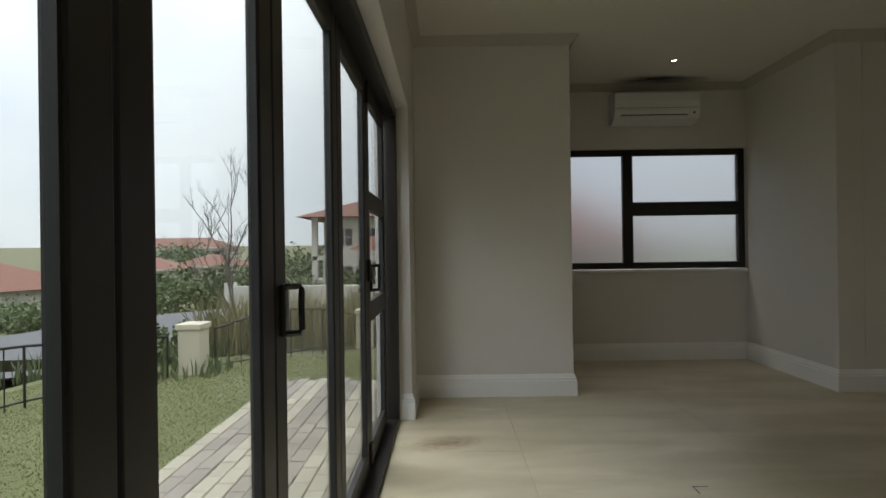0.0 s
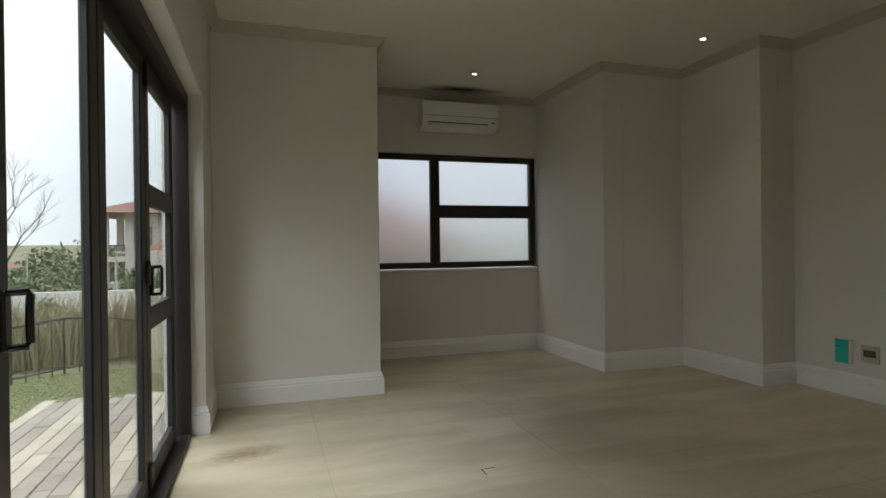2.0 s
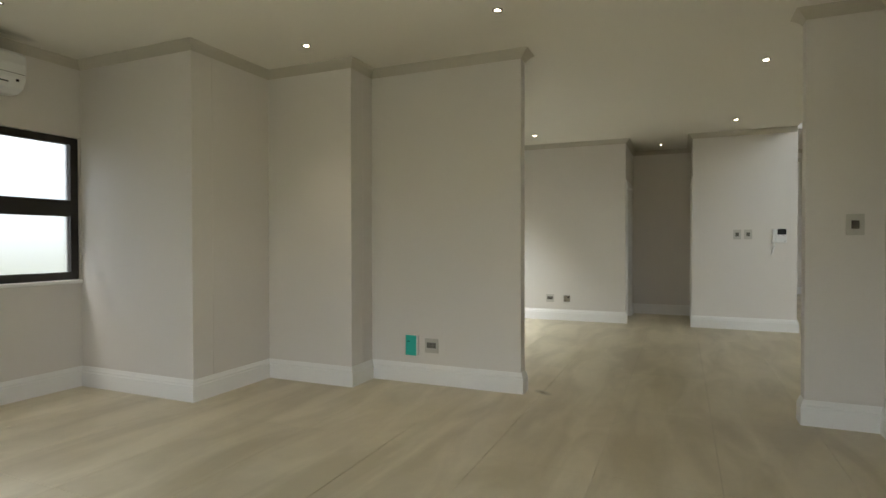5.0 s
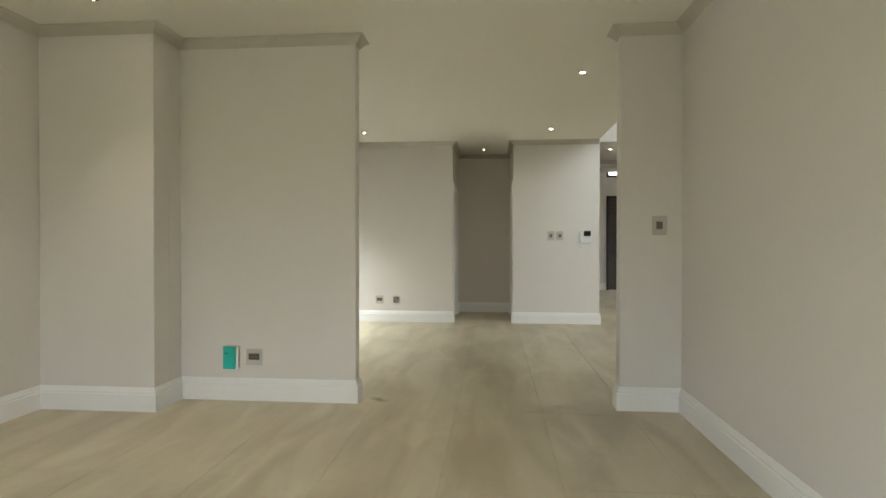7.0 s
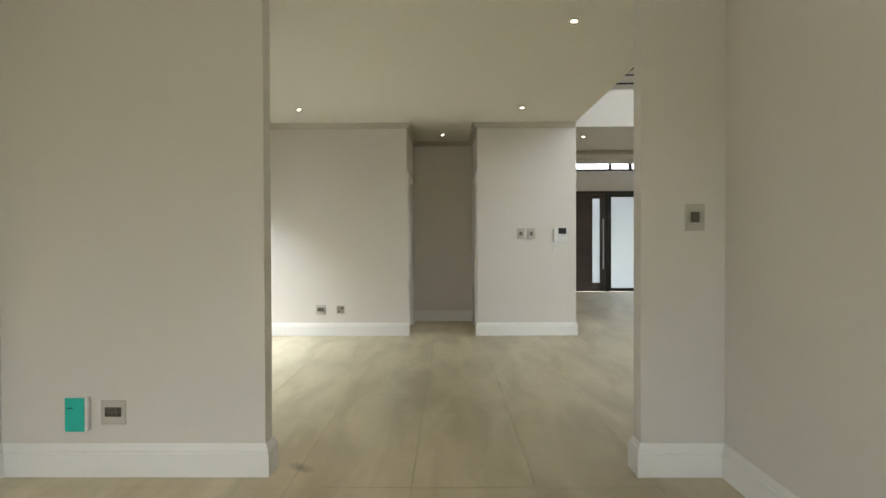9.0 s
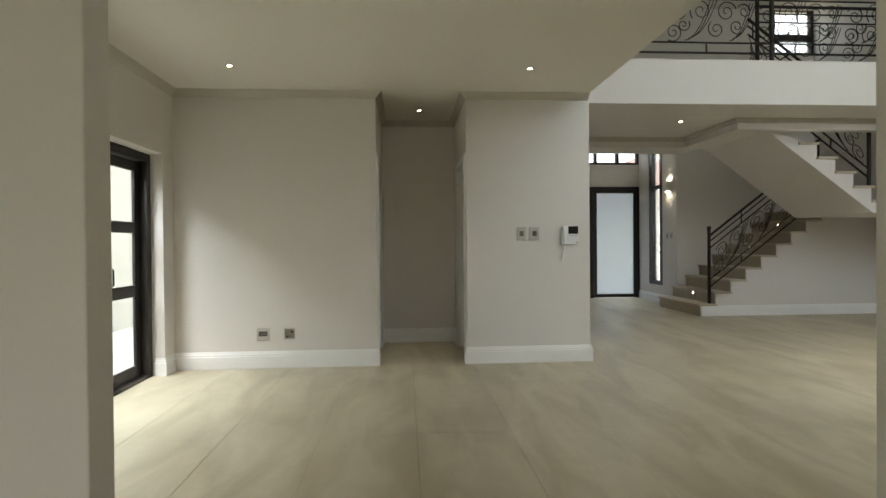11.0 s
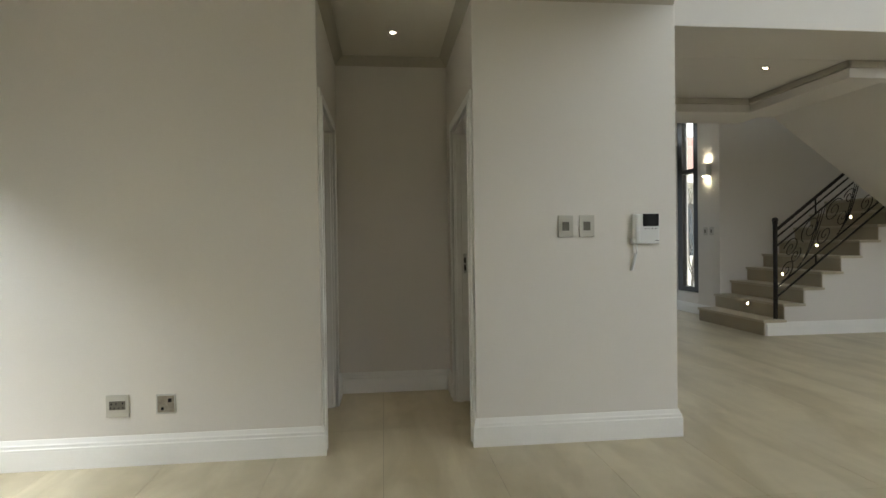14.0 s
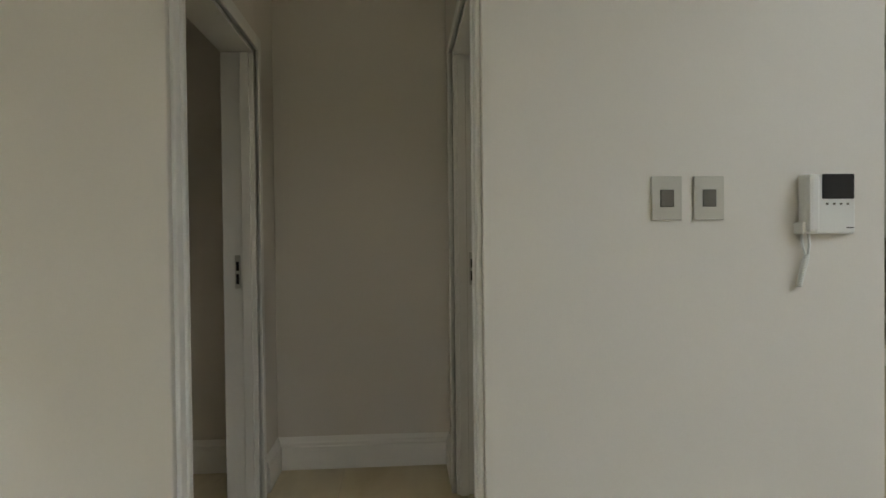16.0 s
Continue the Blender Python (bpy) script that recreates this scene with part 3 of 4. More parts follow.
ac = base("air_conditioner", 1.89, 5.80, 2.31, "white wall-mounted split air conditioner above the window", "air conditioner")
bm = bmesh.new()
prof = [(0.0, 0.0), (-0.10, 0.0), (-0.17, 0.035), (-0.205, 0.10), (-0.21, 0.20), (-0.20, 0.27), (-0.17, 0.295), (0.0, 0.30)]
for x in (0.0, 0.012, 0.80, 0.812):
    k = 0.985 if x in (0.0, 0.812) else 1.0
    for y, z in prof:
        bm.verts.new((x, y * k, 0.15 + (z - 0.15) * k))
bm.verts.ensure_lookup_table()
n = len(prof)
for r in range(3):
    for k in range(n):
        j = (k + 1) % n
        bm.faces.new([bm.verts[r * n + k], bm.verts[r * n + j], bm.verts[(r + 1) * n + j], bm.verts[(r + 1) * n + k]])
bm.faces.new([bm.verts[k] for k in range(n)])
bm.faces.new([bm.verts[3 * n + k] for k in range(n)])
part("body", bm, PLASTIC, ac)
boxes("outlet", BLACK, [(0.06, 0.70, -0.193, -0.16, 0.062, 0.070)], 0.001, ac)
boxes("flap", PLASTIC, [(0.055, 0.705, -0.185, -0.165, 0.022, 0.060)], 0.004, ac)
boxes("seam", ROCKER, [(0.012, 0.80, -0.2105, -0.205, 0.128, 0.131)], 0, ac)
boxes("sensor", BLACK, [(0.745, 0.765, -0.205, -0.19, 0.075, 0.092)], 0.003, ac)


def plate(name, axis, pos, w, h, label, category, cells, face=None):
    """A wall plate on a wall that faces -x; cells: (du, dz, w, h, material) of the modules on it."""
    x, y, z = pos
    root = base(name, x, y, z, label, category)
    boxes("plate", face or PLATE, [(-0.010, 0.0, -w / 2, w / 2, -h / 2, h / 2)], 0.003, root)
    for nm, du, dz, cw, ch, m in cells:
        boxes(nm, m, [(-0.0135, -0.008, du - cw / 2, du + cw / 2, dz - ch / 2, dz + ch / 2)], 0.0015, root)
    return root


SW = [("rocker", 0, 0, 0.042, 0.052, ROCKER)]
plate("light_switch", "x", (4.42, 0.13, 1.315), 0.098, 0.135, "champagne light switch plate with a grey rocker", "light switch", SW)
plate("light_switch", "x", (8.72, 0.447, 1.305), 0.095, 0.133, "champagne light switch plate with a grey rocker", "light switch", SW)
plate("light_switch", "x", (8.72, 0.315, 1.305), 0.095, 0.133, "champagne light switch plate with a grey rocker", "light switch", SW)
SOCK = [("module", 0, 0.004, 0.085, 0.048, ROCKER)] + [("pin_hole", du, dz, 0.011, 0.012, BLACK) for du, dz in ((-0.03, 0.016), (-0.03, -0.008), (-0.008, -0.010), (0.004, 0.014), (0.016, -0.010), (0.03, 0.012), (0.034, -0.008))]
plate("wall_socket", "x", (4.42, 3.09, 0.328), 0.125, 0.122, "champagne double socket plate with a grey insert", "socket", SOCK)
plate("wall_socket", "x", (8.72, 3.02, 0.335), 0.122, 0.122, "champagne socket plate with a grey insert", "socket", SOCK)

green = base("plug_cover", 4.42, 3.265, 0.325, "teal-faced white plastic box fixed to the wall", "wall box")
boxes("body", PLASTIC, [(-0.034, 0.0, -0.058, 0.058, -0.088, 0.088)], 0.010, green)
boxes("film", TEAL, [(-0.037, -0.033, -0.044, 0.056, -0.086, 0.086)], 0.003, green)
boxes("print", BLACK, [(-0.0385, -0.036, 0.036 - i * 0.010, 0.042 - i * 0.010, 0.030, 0.037) for i in range(3)], 0, green)

box2 = base("open_wall_box", 8.72, 2.765, 0.335, "open electrical wall box with raw mortar inside", "wall box")
bm = bmesh.new()
for a in ((-0.052, -0.045, -0.055, 0.055), (0.045, 0.052, -0.055, 0.055), (-0.045, 0.045, 0.048, 0.055), (-0.045, 0.045, -0.055, -0.048)):
    add_box(bm, -0.006, 0.0, a[0], a[1], a[2], a[3], 0.001)
part("rim", bm, CHROME, box2)
bm = bmesh.new()
bmesh.ops.create_grid(bm, x_segments=12, y_segments=12, size=0.046)
for v in bm.verts:
    v.co = Vector((-0.003 + 0.002 * noise.noise(v.co * 90), v.co.x, v.co.y))
part("back", bm, MORTAR, box2)
boxes("conduit", BLACK, [(-0.008, -0.002, -0.030, -0.012, 0.010, 0.030)], 0.002, box2)
boxes("conduit", BLACK, [(-0.008, -0.002, 0.012, 0.026, -0.034, -0.018)], 0.002, box2)

phone = base("intercom", 8.72, -0.043, 1.285, "white video intercom handset with a black screen", "intercom")
boxes("body", PLASTIC, [(-0.032, 0.0, -0.092, 0.070, -0.092, 0.090)], 0.006, phone)
boxes("screen", BLACK, [(-0.036, -0.030, -0.086, 0.016, 0.014, 0.090)], 0.003, phone)
bm = bmesh.new()
add_box(bm, -0.060, -0.030, 0.040, 0.076, -0.088, 0.088, 0.011)
add_box(bm, -0.045, -0.0, 0.062, 0.086, -0.092, -0.055, 0.006)
part("handset", bm, PLASTIC, phone)
boxes("button", ROCKER, [(-0.035, -0.031, y - 0.003, y + 0.003, -0.004, 0.002) for y in (0.0, -0.022, -0.044, -0.066)], 0, phone)
boxes("badge", BLACK, [(-0.0335, -0.031, -0.085, -0.062, -0.075, -0.072)], 0, phone)
bm = bmesh.new()
add_tube(bm, [(-0.020, 0.050, -0.088), (-0.020, 0.047, -0.125), (-0.020, 0.052, -0.158)], 0.0042, 6)
add_tube(bm, [(-0.012, 0.066, -0.088), (-0.014, 0.066, -0.12), (-0.018, 0.058, -0.158)], 0.0042, 6)
coil = [(-0.020 + 0.0075 * math.cos(i * 0.75), 0.055 + 0.00016 * i + 0.0075 * math.sin(i * 0.75), -0.155 - 0.00058 * i) for i in range(170)]
add_tube(bm, coil, 0.0026, 5)
part("cord", bm, PLASTIC, phone, True)

# sconce and switches in the entrance
sc = base("wall_sconce", 13.58, -3.48, 2.28, "white up-and-down wall light, switched on", "wall lamp")
boxes("body", PLASTIC, [(-0.075, 0.075, 0.0, 0.09, -0.10, 0.10)], 0.008, sc)
for z in (0.098, -0.103):
    boxes("lens", LED, [(-0.05, 0.05, 0.02, 0.07, z, z + 0.005)], 0, sc)
for dx in (0.0, 0.16):
    r = base("light_switch", 13.50 + dx, -3.48, 1.33, "champagne light switch plate with a grey rocker", "light switch")
    boxes("plate", PLATE, [(-0.05, 0.05, 0.0, 0.012, -0.065, 0.065)], 0.003, r)
    boxes("rocker", ROCKER, [(-0.02, 0.02, 0.010, 0.015, -0.026, 0.026)], 0.001, r)

# ---- staircase ----
RISE, GO = 0.195, 0.258
st = base("staircase", 0, 0, 0, "stone-topped staircase with white plastered sides", "staircase", kind="structure")
body = bmesh.new()
Y0 = -3.14
flight = [(-6.19, -0.02), (Y0 - 0.012, -0.02)]
for i in range(9):
    flight += [(Y0 - i * GO - 0.012, (i + 1) * RISE - 0.034), (-6.19 if i == 8 else Y0 - (i + 1) * GO - 0.012, (i + 1) * RISE - 0.034)]
fa = [body.verts.new((11.864, y, z)) for y, z in flight]
fb = [body.verts.new((13.29, y, z)) for y, z in flight]
body.faces.new(fa), body.faces.new(list(reversed(fb)))
for k in range(len(flight)):
    j = (k + 1) % len(flight)
    body.faces.new((fa[k], fa[j], fb[j], fb[k]))
part("side", body, PAINT, st)
for i in range(9):
    y = Y0 - i * GO
    y_back = -6.19 if i == 8 else y - GO - 0.02
    boxes("tread", STONE, [(11.835, 13.295, y_back, y + 0.028, (i + 1) * RISE - 0.032, (i + 1) * RISE)], 0.006, st)
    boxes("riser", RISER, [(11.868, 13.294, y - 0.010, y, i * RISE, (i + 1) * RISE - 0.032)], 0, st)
# first step runs on past the string
YB = -4.70
Z0 = 9 * RISE
up = bmesh.new()
pts = [(YB, Z0 - 0.30)]
prof = [(YB - 1.49, Z0 - 0.17), (YB - 0.02, Z0 - 0.17), (-3.22, 2.69), (-2.955, 2.69), (-2.955, Z0 + 8 * RISE - 0.032)]
steps = []
for i in range(7, -1, -1):
    y = YB + i * GO
    steps += [(y, Z0 + (i + 1) * RISE - 0.032), (y, Z0 + i * RISE - 0.032)]
prof += steps + [(YB - 1.49, Z0 - 0.032)]
ra = [up.verts.new((10.30, y, z)) for y, z in prof]
rb = [up.verts.new((11.80, y, z)) for y, z in prof]
up.faces.new(ra), up.faces.new(list(reversed(rb)))
for k in range(len(prof)):
    j = (k + 1) % len(prof)
    up.faces.new((ra[k], ra[j], rb[j], rb[k]))
part("upper_flight", up, PAINT, st)
boxes("tread", STONE, [(10.27, 11.83, -6.19, YB + 0.0, Z0 - 0.032, Z0)], 0.004, st)
for i in range(8):
    y = YB + i * GO
    boxes("tread", STONE, [(10.27, 11.82, y - 0.028, min(y + GO + 0.01, -2.952), Z0 + (i + 1) * RISE - 0.032, Z0 + (i + 1) * RISE)], 0.006, st)
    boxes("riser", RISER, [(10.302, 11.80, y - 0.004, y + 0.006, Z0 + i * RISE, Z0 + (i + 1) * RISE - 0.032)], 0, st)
stl = base("step_light", 0, 0, 0, "small round step light in a stair riser, switched on", "lamp", "step lights")
bm = bmesh.new()
add_lathe(bm, (0, 0, 0), [(0.022, 0.0), (0.022, -0.005), (0.018, -0.008), (0.016, -0.004)], 16, "x")
part("rim", bm, CHROME, stl, True)
bm = bmesh.new()
add_lathe(bm, (0, 0, 0), [(0.016, -0.004), (0.009, -0.008), (0.001, -0.009)], 16, "x")
part("bulb", bm, LED, stl, True)
stl.matrix_basis = pose(12.55, Y0 - GO, RISE + 0.125, 0, 0, -90)
for i in (3, 5, 7):
    copy_thing(stl, pose(12.55, Y0 - i * GO, i * RISE + 0.125, 0, 0, -90))


def spiral(c, r, turns, start, flip=1, n=34):
    """Points of a wrought scroll that winds inwards."""
    out = []
    for i in range(n):
        s = i / (n - 1)
        a = start + flip * s * turns * math.tau
        q = r * (1 - 0.86 * s)
        out.append((c[0] + q * math.cos(a), c[1] + q * math.sin(a)))
    return out


MODULE = [spiral((0.14, 0.33), 0.105, 1.7, -2.2), spiral((0.20, 0.54), 0.105, 1.6, 2.6, -1), spiral((0.26, 0.41), 0.075, 1.5, 0.6, -1), spiral((0.46, 0.57), 0.13, 1.7, -2.4, -1),
          spiral((0.64, 0.37), 0.10, 1.6, 2.2), spiral((0.76, 0.56), 0.12, 1.7, 0.3), spiral((0.88, 0.40), 0.085, 1.5, -0.8, -1), spiral((0.97, 0.57), 0.085, 1.5, 2.6, -1)]
MODULE += [[(0.28 + 0.035 * k + 0.30 * s, 0.245 + 0.02 * k + (0.46 - 0.03 * k) * s ** 1.9) for s in [i / 11 for i in range(12)]] for k in range(3)]
MODULE += [[(0.80 + 0.03 * k + 0.24 * s, 0.245 + 0.02 * k + (0.42 - 0.03 * k) * s ** 1.9) for s in [i / 11 for i in range(12)]] for k in range(3)]


def railing(name, a, b, label, newels):
    """A wrought iron railing from a to b, the feet of its ends; sloped ones are sheared. newels: fractions at which posts stand."""
    a, b = Vector(a), Vector(b)
    flat = Vector((b.x - a.x, b.y - a.y, 0))
    length = flat.length
    e, slope = flat / length, (b.z - a.z) / length
    root = base(name, *a, label, "railing")

    def at(u, v):
        return e * u + Vector((0, 0, v + slope * u))
    bm = bmesh.new()
    for v, r in ((0.94, 0.020), (0.845, 0.011), (0.735, 0.011), (0.22, 0.011), (0.10, 0.013)):
        add_tube(bm, [at(0, v), at(length, v)], r, 8)
    part("rail", bm, IRON, root)
    for f in newels:
        bm = bmesh.new()
        add_tube(bm, [at(f * length, -0.16), at(f * length, 1.02)], 0.026, 10)
        add_lathe(bm, at(f * length, 1.02), [(0.026, 0.0), (0.036, 0.012), (0.026, 0.026), (0.038, 0.05), (0.030, 0.078), (0.004, 0.09)], 12)
        part("newel", bm, IRON, root)
    bm = bmesh.new()
    u = 0.55
    while u < length:
        add_tube(bm, [at(u, 0.735), at(u, 0.94)], 0.010, 6)
        add_tube(bm, [at(u, 0.10), at(u, 0.22)], 0.010, 6)
        u += 1.1
    u = 0.0
    while u < length - 0.2:
        for line in MODULE:
            q = [at(u + x * 1.05, 0.22 + (y - 0.22) * 1.08) for x, y in line if u + x * 1.05 < length - 0.01]
            if len(q) > 3:
                add_tube(bm, q, 0.0065, 5, 0.75)
        u += 1.1
    part("scroll", bm, IRON, root, True)
    return root


railing("stair_railing", (11.92, -3.33, 0.36), (11.92, -5.2, 0.36 + 1.87 * RISE / GO), "black wrought iron stair railing with scrolls", [0.0, 1.0])
railing("stair_railing", (10.36, -4.72, 1.96), (10.36, -3.0, 1.96 + 1.72 * RISE / GO), "black wrought iron stair railing with scrolls", [0.0])
railing("gallery_railing", (9.52, -0.30, 3.34), (9.52, -6.15, 3.34), "black wrought iron gallery railing with scrolls", [0.42])
railing("gallery_railing", (10.16, -3.0, 3.34), (10.16, -6.15, 3.34), "black wrought iron gallery railing with scrolls", [0.0])

# ---- outside: ground, lawn and paving ----
def land(x, y):
    """Height of the ground outside."""
    d = math.hypot(min(x + 0.3, 0), max(y - 4.0, 0)) if x < -0.3 else max(y - 6.0, 0)
    def s(a, b):
        t = min(1, max(0, (d - a) / (b - a)))
        return t * t * (3 - 2 * t)
    return -0.17 - 0.20 * s(1.5, 4.5) - 1.2 * s(4.5, 11) - 1.6 * s(14, 45) + 2.6 * s(75, 120) + 6 * s(160, 420) + 0.5 * s(20, 60) * noise.noise(Vector((x * 0.03, y * 0.03, 1)))


def spread(n, far):
    return [math.copysign(abs(i / n) ** 2.6 * far, i) for i in range(-n, n + 1)]


bm = bmesh.new()
gx, gy = [-2 + v for v in spread(46, 2500)], [5 + v for v in spread(46, 2500)]
grid = [[bm.verts.new((x, y, land(x, y) if not (-0.3 < x < 15.3 and -6.5 < y < 6.1) else -0.25)) for y in gy] for x in gx]
for i in range(len(gx) - 1):
    for j in range(len(gy) - 1):
        bm.faces.new((grid[i][j], grid[i + 1][j], grid[i + 1][j + 1], grid[i][j + 1]))
tagged(part("ground", bm, SOIL, smooth=True), "green and brown veld falling away to distant hills", "ground", kind="structure")


def sheet(name, xs, ys, lift, mat, label, category):
    bm = bmesh.new()
    g = [[bm.verts.new((x, y, land(x, y) + lift)) for y in ys] for x in xs]
    for i in range(len(xs) - 1):
        for j in range(len(ys) - 1):
            bm.faces.new((g[i][j], g[i + 1][j], g[i + 1][j + 1], g[i][j + 1]))
    return tagged(part(name, bm, mat, smooth=True), label, category, kind="structure")


sheet("lawn", [-4.6 + 0.1 * i for i in range(47)], [-3 + 0.2 * i for i in range(56)], 0.035, GRASS, "mown green lawn sloping from the house", "lawn")
bm = bmesh.new()
rng = random.Random(5)
for _ in range(100000):
    x, y = rng.uniform(-4.4, -1.36), rng.uniform(1.2, 8.0)
    if rng.random() < 0.12:
        x, y = rng.uniform(-1.4, -0.1), rng.uniform(5.62, 8.0)
    z = land(x, y) + 0.03
    a, h = rng.uniform(0, math.tau), rng.uniform(0.008, 0.022)
    c, s = math.cos(a) * 0.005, math.sin(a) * 0.005
    bm.faces.new((bm.verts.new((x - c, y - s, z)), bm.verts.new((x + c, y + s, z)), bm.verts.new((x + rng.uniform(-0.02, 0.02), y + rng.uniform(-0.02, 0.02), z + h))))
tagged(part("grass", bm, BLADE), "short green grass blades on the lawn", "grass", kind="stuff")
sheet("road", [-13.5 + 0.5 * i for i in range(14)], [-10 + 1.0 * i for i in range(46)], 0.30, ASPHALT, "grey asphalt road below the garden", "road")
sheet("pavement", [-7.0 + 0.35 * i for i in range(4)], [-10 + 1.0 * i for i in range(46)], 0.40, CONCRETE, "pale concrete pavement beside the road", "pavement")
courtyard = tagged(boxes("courtyard_floor", CONCRETE, [(4.7, 16.0, 4.07, 5.945, -0.16, -0.06)]), "pale concrete courtyard floor", "paving", kind="structure")
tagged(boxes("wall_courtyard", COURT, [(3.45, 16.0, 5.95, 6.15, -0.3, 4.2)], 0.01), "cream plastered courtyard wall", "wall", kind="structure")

# ---- garden fence ----
pier = base("fence_pier", -2.72, 6.80, -0.42, "cream plastered fence pier with a flat cap", "fence pier", "fence piers")
boxes("shaft", PIER, [(-0.128, 0.128, -0.128, 0.128, 0.0, 0.66)], 0.008, pier)
boxes("cap", PIER, [(-0.15, 0.15, -0.15, 0.15, 0.65, 0.72)], 0.012, pier)
copy_thing(pier, pose(-1.0, 8.85, -0.50))


def fence(pts, tops, label):
    root = base("garden_fence", 0, 0, 0, label, "fence")
    bm = bmesh.new()
    add_tube(bm, [(x, y, t) for (x, y), t in zip(pts, tops)], 0.014, 6)
    add_tube(bm, [(x, y, land(x, y) + 0.10) for x, y in pts], 0.010, 6)
    part("rail", bm, IRON, root)
    bm = bmesh.new()
    for (p, t0), (q, t1) in zip(zip(pts, tops), zip(pts[1:], tops[1:])):
        n = max(2, round(math.dist(p, q) / 0.16))
        for k in range(n):
            f = k / n
            x, y = p[0] + (q[0] - p[0]) * f, p[1] + (q[1] - p[1]) * f
            add_tube(bm, [(x, y, land(x, y) - 0.05), (x, y, t0 + (t1 - t0) * f)], 0.013 if k == 0 else 0.007, 5)
    part("bar", bm, IRON, root)


fence([(-2.55, 7.0), (-2.25, 7.45), (-1.9, 7.95), (-1.55, 8.35), (-1.2, 8.7)], [0.20, 0.30, 0.33, 0.28, 0.16], "black iron garden fence with plain bars")
fence([(-2.93, 6.6), (-3.3, 6.0), (-3.65, 5.4), (-3.95, 4.6), (-4.1, 3.4), (-4.15, 2.0)], [0.17, 0.23, 0.28, 0.31, 0.33, 0.33], "black iron garden fence with plain bars")


# ---- distant houses ----
def house(x, y, z, w, d, h, storeys, label, wallmat, turn=0.0, roof_h=1.8, balcony=False):
    root = base("house", x, y, z, label, "house")
    root.rotation_euler = (0, 0, turn)
    boxes("wall", wallmat, [(-w / 2, w / 2, -d / 2, d / 2, -2.0, h)], 0.02, root)
    bm = bmesh.new()
    o = 0.7
    a = [bm.verts.new(p) for p in ((-w / 2 - o, -d / 2 - o, h), (w / 2 + o, -d / 2 - o, h), (w / 2 + o, d / 2 + o, h), (-w / 2 - o, d / 2 + o, h))]
    m = min(w, d) / 2 * 0.9
    long = w > d
    r = [bm.verts.new(p) for p in (((-w / 2 + m, 0, h + roof_h), (w / 2 - m, 0, h + roof_h)) if long else ((0, -d / 2 + m, h + roof_h), (0, d / 2 - m, h + roof_h)))]
    if long:
        quads = ((a[0], a[1], r[1], r[0]), (a[2], a[3], r[0], r[1]), (a[1], a[2], r[1]), (a[3], a[0], r[0]))
    else:
        quads = ((a[1], a[2], r[1], r[0]), (a[3], a[0], r[0], r[1]), (a[0], a[1], r[0]), (a[2], a[3], r[1]))
    for q in quads:
        bm.faces.new(q)
    bm.faces.new(list(reversed(a)))
    part("roof", bm, ROOF, root)
    boxes("fascia", GREYWALL, [(-w / 2 - o, w / 2 + o, -d / 2 - o - 0.05, -d / 2 - o, h - 0.18, h + 0.03)], 0, root)
    sh = h / storeys
    for s in range(storeys):
        n = max(2, int(w / 2.6))
        for k in range(n):
            u = -w / 2 + (k + 0.5) * w / n
            zz = s * sh + sh * 0.32
            win = boxes("window", DARKWIN, [(u - 0.55, u + 0.55, -d / 2 - 0.03, -d / 2 + 0.1, zz, zz + sh * 0.46)], 0, root)
            boxes("sill", GREYWALL, [(u - 0.65, u + 0.65, -d / 2 - 0.12, -d / 2, zz - 0.1, zz)], 0, win)
    return root


house(-33, 62, -2.6, 7, 6, 2.0, 1, "distant cream house with terracotta hip roof", RENDER_W, 0.2, 1.3)
house(-27.5, 66, -2.4, 6, 6, 2.0, 1, "distant cream house with terracotta hip roof", RENDER_W, -0.15, 1.4)
house(-52, 105, -1.0, 22, 9, 3.0, 1, "distant brown house with a long terracotta roof", GREYWALL, 0.1, 2.0)
house(-70, 110, -1.6, 12, 8, 3.4, 1, "distant grey house with a terracotta roof", GREYWALL, 0.0, 2.0)
house(-29.5, 36, -3.0, 8, 7, 2.0, 1, "grey house with an orange tiled roof below the road", GREYWALL, -0.3, 1.7)
house(-10.0, 130, -0.5, 26, 9, 2.2, 1, "distant long terracotta roofs on a ridge", GREYWALL, 0.1, 1.6)
# two-storey neighbour with an open corner balcony
nb = base("house", -5.0, 54, -2.4, "large two-storey grey house with a tiled hip roof and balcony", "house")
boxes("wall", GREYWALL, [(-5.2, 6.0, -4.0, 5.0, -1.5, 6.55), (-6.9, -6.4, -4.0, -3.5, -1.5, 6.55), (-6.9, -6.4, 1.0, 1.5, -1.5, 6.55), (-7.0, -5.2, -4.0, 1.5, 2.7, 3.1), (-6.9, -5.2, -3.9, 1.4, -1.5, 1.0)], 0.02, nb)
bm = bmesh.new()
a = [bm.verts.new(p) for p in ((-8.0, -5.2, 6.55), (7.0, -5.2, 6.55), (7.0, 6.0, 6.55), (-8.0, 6.0, 6.55))]
r = [bm.verts.new(p) for p in ((-3.5, 0.4, 8.3), (2.5, 0.4, 8.3))]
for q in ((a[0], a[1], r[1], r[0]), (a[2], a[3], r[0], r[1]), (a[1], a[2], r[1]), (a[3], a[0], r[0])):
    bm.faces.new(q)
bm.faces.new(list(reversed(a)))
part("roof", bm, ROOF, nb)
bm = bmesh.new()
for k in range(9):
    add_tube(bm, [(-6.4 + k * 0.14, -3.8, 3.1), (-6.4 + k * 0.14, -3.8, 4.0)], 0.025, 4)
add_tube(bm, [(-6.4, -3.8, 4.0), (-5.2, -3.8, 4.0)], 0.035, 5)
part("balcony_rail", bm, IRON, nb)
